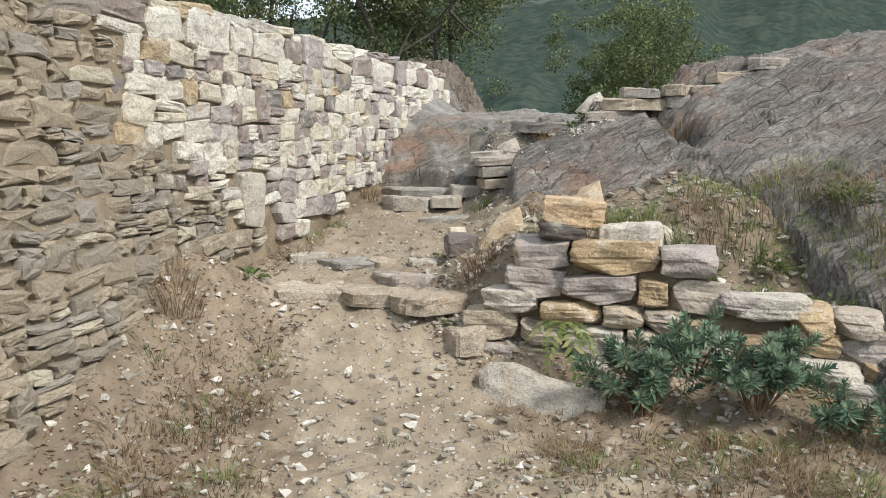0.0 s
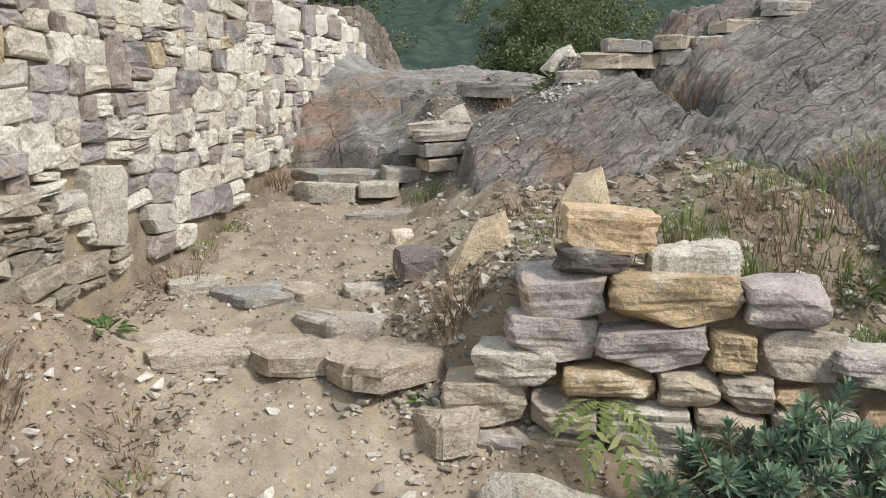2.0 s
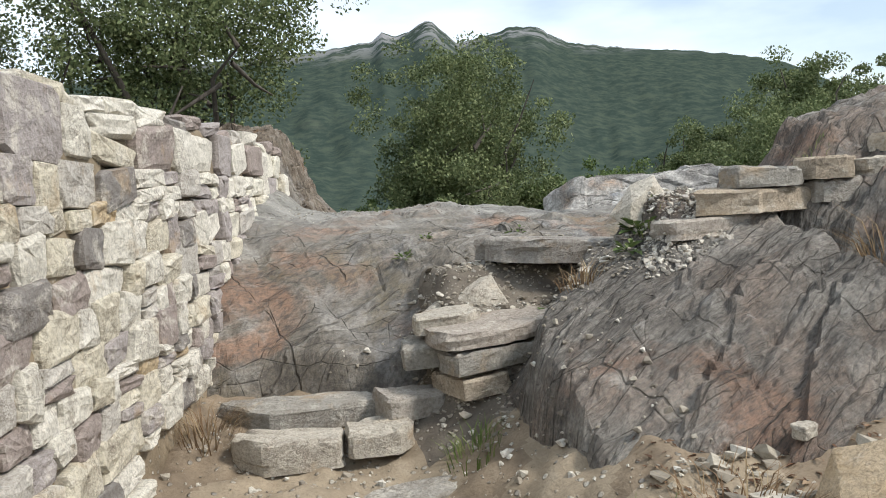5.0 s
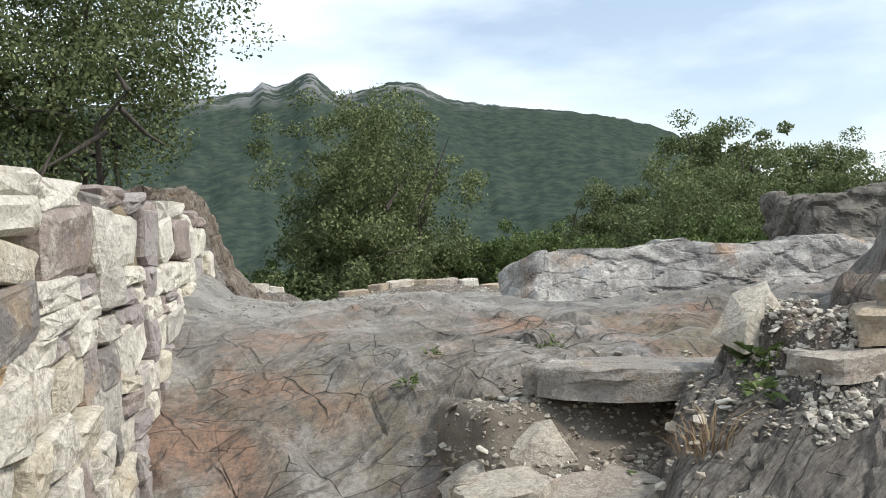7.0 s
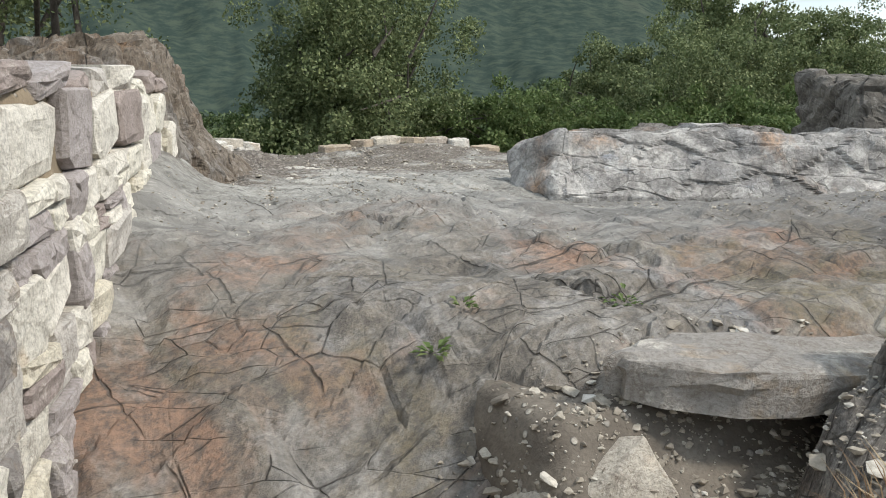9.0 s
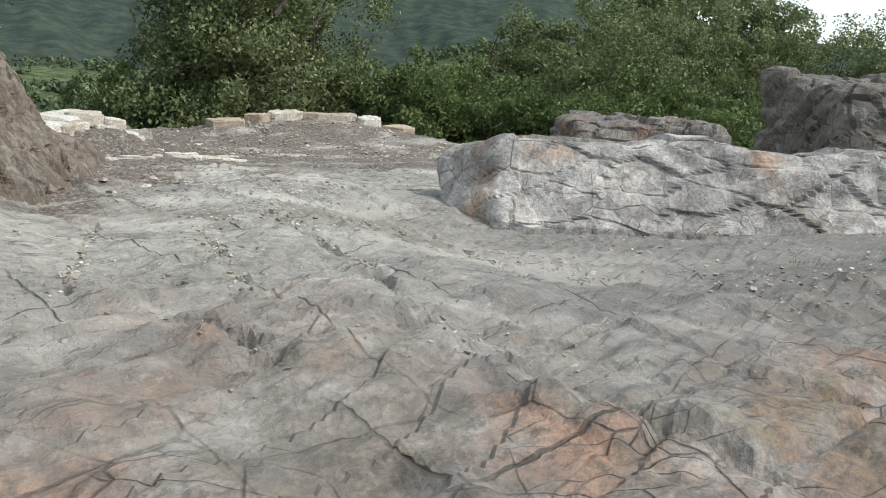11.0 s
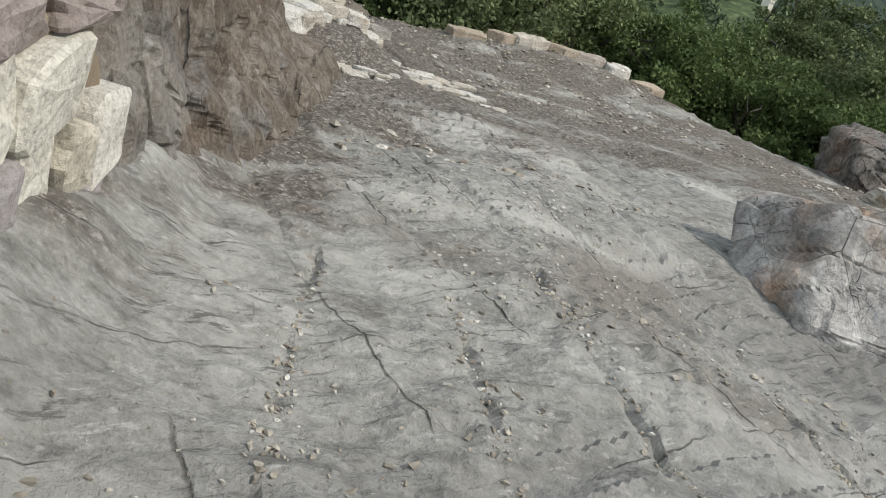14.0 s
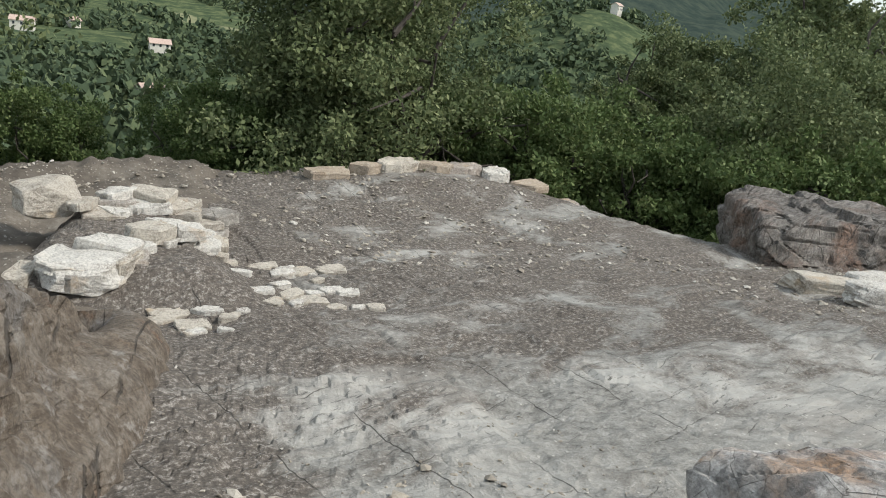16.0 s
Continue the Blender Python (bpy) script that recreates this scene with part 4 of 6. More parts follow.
# ---- the great slab and the hump beside the path ----
def slab_height(x, y):
    low = np.interp(y, [5.0, 6.2, 6.54, 6.95, 7.4, 9.0], [0.45, 0.90, 1.09, 1.38, 1.58, 1.66]) + 0.34 * (x - 1.2)
    high = np.interp(y, [4.2, 4.7, 5.3, 6.03, 6.9, 7.4, 9.0], [0.28, 0.62, 1.04, 1.45, 1.72, 1.86, 1.90]) + 0.28 * (x - 2.46)
    plane = low + (high - low) * ss(x, 1.55, 2.25) + 0.19 * ss(y, 7.36, 7.62) * ss(x, 1.2, 1.5)
    top = 1.76 + 0.18 * ss(x, 1.5, 2.3) + 0.20 * ss(x, 2.7, 4.2) * ss(y, 7.2, 8.2)
    z = np.minimum(plane, top + 0.12 * (plane - top))
    z = z + 0.14 * np.exp(-((x - 4.2) / 1.6) ** 2 - ((y - 8.2) / 0.9) ** 2) - 0.3 * ss(x, 5.2, 7.0) - 1.1 * np.clip(x - 5.6 + 0.4 * vnoise(y * 1.3, 0.5, 0, 78), 0, 4)
    c, s = math.cos(0.30), math.sin(0.30)
    u, v = c * x + s * y, -s * x + c * y
    v = v + 0.05 * fbm(x * 2, y * 2, 0, 3, 61)
    ledges = np.abs(((v * 3.1 + 0.5 * vnoise(u * 1.3, v * 2, 0, 62)) % 1) - 0.15)
    saw = (v * 4.3 + 0.6 * vnoise(u * 1.1, v * 2, 0, 69)) % 1
    fine_saw = (v * 13 + 0.7 * vnoise(u * 2.3, v * 3, 0, 70)) % 1
    z = z + 0.03 * vnoise(u * 0.9, v * 6, 0, 63) + 0.04 * (saw - 0.5) * ss(vnoise(u * 0.8, v * 2.2, 0, 73), -0.5, 0.4) + 0.016 * (fine_saw - 0.5) + 0.012 * vnoise(u * 6, v * 30, 0, 65) - 0.03 * ss(ledges, 0.12, 0.0)
    z = z + blocks_of(x, y, 0.30, 0.52, -1.27, 0.45, 66, 0.028, 0.14, 0.03, 0.05) + blocks_of(x, y, 0.13, 0.21, -1.24, 0.50, 74, 0.010, 0.14, 0.012, 0.04)
    z = z - 0.16 * np.exp(-(((x - 1.88) + 0.25 * (y - 7)) / 0.07) ** 2) * ss(y, 6.5, 6.9) + 0.14 * ss(x, 1.95, 2.15) * ss(y, 6.3, 7.2)
    left = 0.42 + 0.62 * ss(y, 7.15, 8.0) + 0.05 * vnoise(y * 4, 2.2, 0, 67)
    upper = ss(y, 7.15, 7.6)
    z = z - (1.5 - 0.7 * upper) * np.clip(left + 0.10 - x, 0, 0.6) - (0.5 - 0.40 * upper) * ss(x, left + 0.16, left - 0.02)
    front = 6.62 - 0.50 * ss(x, 0.6, 1.5) - 2.0 * ss(x, 1.75, 2.6) + 0.08 * vnoise(x * 3, 4.4, 0, 68)
    z = z - 1.1 * np.clip(front + 0.1 - y, 0, 2.0) - 0.12 * ss(y, front + 0.1, front - 0.15)
    rear = 7.85 + 0.9 * ss(x, 2.1, 3.4)
    return z - 0.9 * np.clip(y - rear, 0, 2) - 0.12 * ss(y, rear, rear + 0.15)


sx = steps((0.1, 2.9, 0.024), (2.9, 5.0, 0.05), (5.0, 7.5, 0.15), (7.5, 9.0, 0.3))
sy = steps((4.2, 4.8, 0.06), (4.8, 5.4, 0.04), (5.4, 8.6, 0.024), (8.6, 10.2, 0.06))
sv, sf = sheet(sx, sy, slab_height)
put("rock_slab", mesh_of("rock_slab", sv, sf, M_SLAB, False), label="dark grey layered schist slab sloping beside the path", category="rock", kind="structure")


def surface(x, y):
    """The height of what one would stand on."""
    x, y = np.asarray(x, float), np.asarray(y, float)
    z = ground_height(x, y)
    z = np.maximum(z, np.where((y > 7.6) & (x > -1.3) & (x < 13) & (y < 21), ramp_height(x, y), -99))
    return np.maximum(z, np.where((x > 0.1) & (y > 4.2) & (y < 10.2) & (x < 7.5), slab_height(x, y), -99))


# ---- rock masses ----
def rock_mass(corner, along, deep, high, seed, mat, name, label, lean=0.0, cuts=44, layer=(2.0, 9.0), rough=0.05, sink=0.5, top_slope=0.0, category="rock", joints=1.0, taper=0.0, saw=0.0, smooth=True, flare=0.0, splay=0.0):
    """A block of bedrock: front base line from corner along a vector, deep behind it, high above it."""
    bm = bmesh.new()
    bmesh.ops.create_cube(bm, size=1.0)
    bmesh.ops.subdivide_edges(bm, edges=bm.edges[:], cuts=cuts, use_grid_fill=True)
    v = np.array([q.co[:] for q in bm.verts]) + 0.5
    bm.verts.index_update()
    f = np.array([[q.index for q in p.verts] for p in bm.faces])
    bm.free()
    a = np.array(along, float)
    size = np.linalg.norm(a)
    ax, ay = a / size, np.array([-a[1], a[0]]) / size
    o = v - 0.5
    d = o / np.linalg.norm(o, axis=1)[:, None]
    box = d * ((np.abs(d) ** 14).sum(1) ** (-1 / 14) * 0.5)[:, None] + 0.5
    L, D, H = box[:, 0] * size, box[:, 1] * deep, box[:, 2] * (high + sink) - sink
    L = L - splay * (box[:, 1] - 0.5) * deep * (1 - box[:, 0]) ** 2
    D = D + lean * np.clip(H, 0, None) - flare * ss(H, 0.55, 0.0)
    H = H + ss(box[:, 2], 0.35, 1.0) * (top_slope * box[:, 1] * deep - taper * box[:, 0] ** 3 + 0.5 * rough * np.sign(vnoise(L * 1.6, D * 1.2, 0, seed + 21)))
    P = np.stack([corner[0] + ax[0] * L + ay[0] * D, corner[1] + ax[1] * L + ay[1] * D, corner[2] + H], 1)
    n = np.stack([d[:, 0] * ax[0] + d[:, 1] * ay[0], d[:, 0] * ax[1] + d[:, 1] * ay[1], d[:, 2]], 1)
    push = 1.3 * rough * fbm(P[:, 0] * 1.4, P[:, 1] * 1.4, P[:, 2] * 1.4, 3, seed)
    push = push + rough * vnoise(P[:, 0] * layer[0], P[:, 1] * layer[0], P[:, 2] * layer[1], seed + 5)
    push = push + 0.35 * rough * fbm(P[:, 0] * 9, P[:, 1] * 9, P[:, 2] * 9, 2, seed + 6)
    q, r1, r2 = cells(L * 3.0 + 0.3 * vnoise(L * 4, H * 4, D * 4, seed + 8), (H + D * 0.8) * 4.0, seed + 7)
    if saw:
        t = (L * saw + 0.5 * vnoise(L, D * 2, H * 1.5, seed + 31)) % 1
        t2 = (L * saw * 3.7 + 0.6 * vnoise(L * 2, D * 3, H * 2.5, seed + 32)) % 1
        push = push + ss(H, 0.25, 0.5) * (1.4 * rough * (t - 0.5) + 0.5 * rough * (t2 - 0.5))
    push = push + joints * (rough * (r1 - 0.5) - rough * 0.55 * ss(q, 0.10, 0))
    P = P + n * push[:, None]
    return put(name, mesh_of(name, P, f, mat, smooth), label=label, category=category)


rock_mass((2.60, 11.66, 1.48), (3.6, -1.75), 0.42, 0.45, 3, M_BENCH, "rock_bench", "long pale lichen-covered rock ledge, cracked, standing on the hilltop", lean=0.72, cuts=90, rough=0.030, smooth=False, top_slope=-0.22, taper=0.02, splay=0.9)
rock_mass((5.75, 11.55, 1.45), (2.6, -1.3), 1.6, 0.92, 14, M_DARK, "dark_outcrop", "dark weathered outcrop with pale lichen on top", lean=0.35, rough=0.06, taper=-0.25, smooth=False, cuts=60)
rock_mass((7.0, 15.9, 1.0), (1.9, -0.75), 1.2, 0.62, 25, M_SLAB, "grey_outcrop", "low grey outcrop at the edge of the hilltop", lean=0.4, rough=0.05, smooth=False, cuts=56)
rock_mass((0.02, 10.55, 1.45), (1.10, 3.75), 1.5, 1.0, 36, M_PEAK, "brown_outcrop", "brown upright-layered rock outcrop at the end of the stone wall", lean=0.22, cuts=100, layer=(13.0, 1.6), rough=0.046, top_slope=-0.16, joints=0.55, taper=0.95, saw=3.2, smooth=False, flare=0.16)

rock_mass((2.22, 4.16, -0.25), (1.9, -0.5), 0.9, 0.55, 47, M_SLAB, "rock_outcrop", "dark layered rock rising at the end of the retaining wall", lean=0.45, rough=0.05, taper=-0.55, saw=2.6, smooth=False, cuts=50)

# ---- dry stone walls ----
def masonry(seed, irregular=0.10):
    """A building stone about 1 x 1 x 1 with a flat front towards -y, an uneven outline and bevelled edges."""
    r = np.random.RandomState(seed)
    corner = np.concatenate([[c - r.uniform(0.05, 0.24), c + r.uniform(0.05, 0.24)] for c in (0.785, 2.356, 3.927, 5.498)])
    a = np.sort(np.concatenate([corner, [0.0, 3.14]]) + r.uniform(-0.06, 0.06, 10))
    n = len(a)
    e = r.uniform(12, 30)
    rad = (np.abs(np.cos(a)) ** e + np.abs(np.sin(a)) ** e) ** (-1 / e) * 0.52 * (1 - irregular * 1.8 * r.random(n) ** 2.2)
    x, z = rad * np.cos(a), rad * np.sin(a)
    inset, tip = r.uniform(0.90, 0.965), r.uniform(-0.05, 0.05, 2)
    def ring(k, depth, jitter):
        return np.stack([x * k, depth + tip[0] * x + tip[1] * z + r.uniform(-jitter, jitter, n), z * k], 1)

    rings = [np.stack([x * 0.96, np.full(n, 0.5), z * 0.96], 1), ring(1.0, -0.42, 0.025), ring(inset, -0.48, 0.018), ring(r.uniform(0.45, 0.7), -0.505, 0.026)]
    v = np.concatenate(rings + [[(r.uniform(-0.1, 0.1), -0.51 + r.uniform(-0.03, 0.03), r.uniform(-0.1, 0.1))]])
    f = []
    for i in range(3):
        for j in range(n):
            p0, p1, q0, q1 = i * n + j, i * n + (j + 1) % n, (i + 1) * n + j, (i + 1) * n + (j + 1) % n
            f += [(p0, q1, p1), (p0, q0, q1)]
    f += [(3 * n + j, 4 * n, 3 * n + (j + 1) % n) for j in range(n)]
    return v, np.array(f)


STONES = [masonry(100 + i, 0.15) for i in range(24)]
THIN = [masonry(200 + i, 0.26) for i in range(24)]
BIG = [fine_stone(300 + i, 11, 12.0, 0.20, 0.05, 0.03) for i in range(14)]


def shared(stones, name, mat, smooth=False):
    return [mesh_of(name, v, f, mat, smooth) for v, f in stones]


def base_of_wall(y):
    return np.interp(y, [3.2, 3.8, 4.4, 5.0, 5.6, 6.2, 7.2, 7.8, 8.5, 8.9, 9.3, 10.1, 10.8], [0.10, 0.28, 0.46, 0.62, 0.72, 0.74, 0.80, 0.92, 1.02, 1.24, 1.52, 1.76, 1.80])


def coursed(length, bottom, top, rng, tall, wide):
    """Courses of stones on a face: (along, up, width, height) each."""
    out, z = [], bottom
    while z < top - 0.03:
        h = min(rng.uniform(*tall), top - z)
        if top - z - h < 0.05:
            h = top - z
        s = -rng.uniform(0, 0.2)
        while s < length:
            w = h * rng.uniform(*wide)
            if rng.random() < 0.14:
                k = rng.uniform(0.35, 0.6)
                out.append((s + w / 2, z + h * k / 2, w, h * k))
                out.append((s + w / 2, z + h * (1 + k) / 2, w, h * (1 - k)))
            else:
                k = rng.uniform(0.86, 1.16) if rng.random() < 0.75 else rng.uniform(1.2, 1.5)
                out.append((s + w / 2, z + h / 2 + rng.uniform(-0.012, 0.012), w * rng.uniform(0.93, 1.06), h * k))
            s += w
        z += h
    return out


rng = random.Random(4)
length = float(np.linalg.norm(WALL_B - WALL_A))
core_s = np.linspace(-0.6, length - 0.03, 150)


def core(S, T):
    x0, y0 = WALL_A[0] + WALL_DIR[0] * S, WALL_A[1] + WALL_DIR[1] * S
    bottom = base_of_wall(y0) - 0.5
    z = bottom + (2.225 - bottom) * np.clip(T * 1.35, 0, 1)
    back = np.clip(T * 1.35 - 1, 0, 1) / 0.35 * 0.5
    out = 0.05 * (2.24 - z) - 0.042 + 0.012 * ss(y0, 5.4, 4.4) + 0.02 * fbm(S * 5, z * 5, 0, 3, 71) - back + 0.14 * ss(y0, 5.0, 4.0) * ss(z, 1.5, 0.5)
    return x0 + WALL_OUT[0] * out, y0 + WALL_OUT[1] * out, z + 0.015 * fbm(S * 4, back * 8, 0, 2, 72)


wv, wf = sheet(core_s, np.linspace(0, 1, 60), core)
wall = put("stone_wall", mesh_of("stone_wall", wv, wf[:, ::-1], M_MORTAR, True), label="old rubble stone wall of cream, purple and grey stones in earth mortar", category="stone wall", kind="structure")
new_meshes, old_meshes = shared(STONES, "stone", M_BLOCK), shared(THIN, "stone", M_OLD)
face = math.atan2(WALL_DIR[1], WALL_DIR[0])
picked = []
for is_old, tall, wide in ((False, (0.075, 0.165), (1.0, 2.7)), (True, (0.05, 0.12), (1.2, 3.4))):
    for s, z, w, h in coursed(length, 0.10, 2.205, rng, tall, wide):
        y0 = WALL_A[1] + WALL_DIR[1] * s
        if z - h * 0.3 < base_of_wall(y0) - 0.02 or s > length + 0.02:
            continue
        if abs(s - 2.75) < 0.16 + w / 2 and abs(z - 1.06) < 0.17 + h / 2 and w < 0.3:
            continue
        if is_old == bool(z < 1.34 - 0.36 * (y0 - 4.9) + 0.12 * float(vnoise(z * 5, s * 1.5, 0, 88)) or y0 < 4.45 + 0.3 * float(vnoise(z * 3, 0.5, 0, 89))):
            picked.append((s, z, w, h, y0, is_old))
for s in np.arange(-0.2, length, 0.31):
    w = rng.uniform(0.26, 0.42)
    picked.append((s, 2.235 + rng.uniform(-0.025, 0.02), w, rng.uniform(0.06, 0.11), WALL_A[1] + WALL_DIR[1] * s, False))
picked.sort(key=lambda p: abs(p[4] - 6.6) - p[1] * 0.1)
spare = {0: [], 1: []}
made = 0
for s, z, w, h, y0, old in picked:
    cap = z > 2.205
    out = 0.05 * (2.24 - z) + rng.uniform(-0.012, 0.016) + (0.15 * float(ss(y0, 5.0, 4.0) * ss(z, 1.5, 0.5)) if old else 0)
    deep = rng.uniform(0.2, 0.26) if not cap else rng.uniform(0.3, 0.42)
    out -= 0.012 if cap else 0.0
    gap = 0.965
    m = (Matrix.Translation((WALL_A[0] + WALL_DIR[0] * s + WALL_OUT[0] * (out - deep / 2), WALL_A[1] + WALL_DIR[1] * s + WALL_OUT[1] * (out - deep / 2), z))
         @ pose(0, 0, 0, rng.uniform(-2.5, 2.5), rng.gauss(0, 4), math.degrees(face) + rng.uniform(-2.5, 2.5)) @ pose(0, 0, 0, 0, 180 * rng.randrange(2), 0)
         @ Matrix.Diagonal((w * gap * 1.06, deep, h * gap * 1.08, 1)))
    k = rng.randrange(24)
    if made < 300 and not (old and y0 < 4.3):
        made += 1
        put("stone", (old_meshes if old else new_meshes)[k], wall, m)
    else:
        spare[int(old)].append((k, m))
for old, mat in ((0, M_BLOCK), (1, M_OLD)):
    vs, fs, n = [], [], 0
    for k, m in spare[old]:
        v, f = (THIN if old else STONES)[k]
        vs.append((np.array(m) @ np.c_[v, np.ones(len(v))].T).T[:, :3])
        fs.append(f + n)
        n += len(v)
    if vs:
        put("rubble", mesh_of("rubble", np.concatenate(vs), np.concatenate(fs), ISLAND[old]), wall, kind="stuff", label="smaller stones bedded in the wall")

pale = np.array([-1.31, 5.87])
stone_v, stone_f = masonry(777, 0.2)
put("stone", mesh_of("stone", stone_v, stone_f, M_WHITE), wall, Matrix.Translation((pale[0] - WALL_OUT[0] * 0.035, pale[1] - WALL_OUT[1] * 0.035, 1.06)) @ pose(0, 0, 0, 0, 6, math.degrees(face)) @ Matrix.Diagonal((0.31, 0.22, 0.37, 1)), label="large pale upright stone")

# retaining wall of larger blocks
rng = random.Random(9)


def retain_core(S, T):
    x0 = 0.30 + 2.65 * S
    lip = np.interp(x0, [0.30, 0.55, 1.25, 1.5, 2.0, 2.9], [0.55, 0.86, 0.84, 0.55, 0.50, 0.40])
    z = -0.35 + (lip + 0.35) * np.clip(T * 1.4, 0, 1)
    back = np.clip(T * 1.4 - 1, 0, 1) * 0.75
    y0 = np.interp(x0, [0.0, 0.3, 0.8, 1.5, 3.0], [4.96, 4.86, 4.74, 4.59, 4.32])
    return x0, y0 + 0.02 * fbm(x0 * 6, z * 6, 0, 3, 81) + 0.05 + back - 0.05 * (1 - z), z


cv, cf = sheet(np.linspace(0, 1, 70), np.linspace(0, 1, 30), retain_core)
retain = put("retaining_wall", mesh_of("retaining_wall", cv, cf, M_MORTAR, True), label="dry stone retaining wall of brown and ochre blocks holding a terrace", category="retaining wall")
blocks = shared(BIG, "block", M_RETAIN)
COURSES = [(0.85, 0.39, (0.33, 0.185, 0.0), (0.46, 0.175, -0.01), (0.30, 0.15, -0.03)),
           (0.685, 0.37, (0.32, 0.155, 0.0), (0.38, 0.145, -0.02), (0.175, 0.135, -0.03), (0.29, 0.17, -0.045)),
           (0.57, 0.25, (0.31, 0.13, 0.01), (0.33, 0.105, -0.03), (0.22, 0.12, -0.045), (0.19, 0.12, -0.07), (0.16, 0.10, -0.10), (0.38, 0.12, 0.02), (0.20, 0.13, -0.04), (0.24, 0.12, -0.05)),
           (0.44, 0.16, (0.30, 0.16, 0.0), (0.24, 0.13, -0.02), (0.31, 0.17, -0.05), (0.26, 0.13, -0.05), (0.30, 0.13, -0.04), (0.24, 0.14, -0.05), (0.27, 0.13, -0.03), (0.50, 0.13, -0.04), (0.3, 0.14, -0.03)),
           (0.30, -0.08, (0.33, 0.12, 0.02), (0.20, 0.13, -0.02), (0.27, 0.13, -0.02), (0.34, 0.13, -0.03), (0.22, 0.14, -0.04), (0.32, 0.12, -0.03), (0.26, 0.14, -0.02), (0.33, 0.13, -0.03), (0.30, 0.13, -0.02), (0.34, 0.13, -0.03)),
           (0.17, 0.02, (0.24, 0.13, 0.0), (0.35, 0.15, 0.0), (0.28, 0.13, 0.0), (0.32, 0.14, -0.01), (0.25, 0.13, -0.02), (0.26, 0.11, -0.02), (0.36, 0.13, 0.0), (0.31, 0.14, -0.02), (0.27, 0.13, 0.0), (0.34, 0.12, 0.0)),
           (0.03, 0.10, (0.30, 0.14, 0.0), (0.34, 0.14, 0.0), (0.28, 0.15, 0.0), (0.27, 0.16, 0.0), (0.36, 0.14, 0.0), (0.30, 0.14, 0.0), (0.33, 0.15, 0.0), (0.29, 0.14, 0.0), (0.33, 0.14, 0.0))]
for z0, x0, *row in COURSES:
    s = x0
    for w, h, up in row:
        cx = s + w / 2
        cy = float(np.interp(cx, [-0.2, 0.0, 0.3, 0.8, 1.5, 3.0], [4.96, 4.90, 4.82, 4.70, 4.55, 4.28])) + 0.05 * z0 + rng.uniform(-0.02, 0.02)
        m = (Matrix.Translation((cx, cy + 0.06, z0 + up)) @ pose(0, 0, 0, rng.uniform(-4, 4), rng.uniform(-4, 6), rng.uniform(-6, 6) - 13)
             @ Matrix.Diagonal((w * 0.985, rng.uniform(0.24, 0.32), h * 1.03, 1)))
        put("block", blocks[rng.randrange(14)], retain, m)
        s += w + 0.004


def slab_shape(seed, layers=4, ragged=0.05):
    """A broken flat stone about 1 x 1 x 1: an angular outline, a few uneven layers at the sides, a chipped top."""
    r = np.random.RandomState(seed)
    k = r.randint(4, 7)
    gaps = r.uniform(0.55, 1.6, k)
    a = np.cumsum(gaps / gaps.sum()) * 2 * np.pi + 0.785
    corner = np.stack([np.cos(a), np.sin(a)], 1)
    corner = corner / (np.abs(corner) ** 6).sum(1)[:, None] ** (1 / 6) * r.uniform(0.8, 1.05, (k, 1))
    corner = corner - (corner.max(0) + corner.min(0)) / 2
    corner = corner / np.abs(corner).max(0) * 0.5
    out = []
    for i in range(k):
        p, q = corner[i], corner[(i + 1) % k]
        for t in (0.0, 0.12, 0.4, 0.66, 0.9):
            out.append(p + (q - p) * t - p * (0.06 if t == 0 else 0) + r.normal(size=2) * ragged * 0.22)
    out = np.array(out)
    n = len(out)
    heights = np.concatenate([[-0.5], np.sort(r.uniform(-0.35, 0.3, layers - 2)), [0.36, 0.5]])
    dip, dip2 = r.uniform(-0.22, 0.22, 2), r.uniform(-0.3, 0.3, 2)
    chip = np.where(r.random(n) < 0.3, r.uniform(0.05, 0.22, n), 0)
    rings = []
    for i, h in enumerate(heights):
        last = i == len(heights) - 1
        w = r.uniform(0.90, 1.02, n) if i % 2 else r.uniform(0.93, 1.0, n)
        w = (w + np.roll(w, 1)) / 2 * (0.94 if last else 1.0)
        ring = out * w[:, None] - (out * chip[:, None] * 0.35 if last else 0)
        z = h + (ring @ dip if h > 0.3 else ring @ dip2 * (1 - abs(h) * 2)) - (chip if last else 0) + r.uniform(-0.02, 0.02, n)
        rings.append(np.c_[ring, z])
    m = len(rings)
    inner = np.c_[out * 0.55, np.full(n, 0.5) + out @ dip * 0.55 + r.uniform(-0.07, 0.05, n)]
    v = np.concatenate(rings + [inner, [(0, 0, 0.5)], [(0, 0, -0.5)]])
    f = []
    for i in range(m):
        for j in range(n):
            a0, a1, b0, b1 = i * n + j, i * n + (j + 1) % n, (i + 1) * n + j, (i + 1) * n + (j + 1) % n
            f += [(a0, a1, b1), (a0, b1, b0)]
    for j in range(n):
        f += [(m * n + j, m * n + (j + 1) % n, (m + 1) * n), ((j + 1) % n, j, (m + 1) * n + 1)]
    return v, np.array(f)


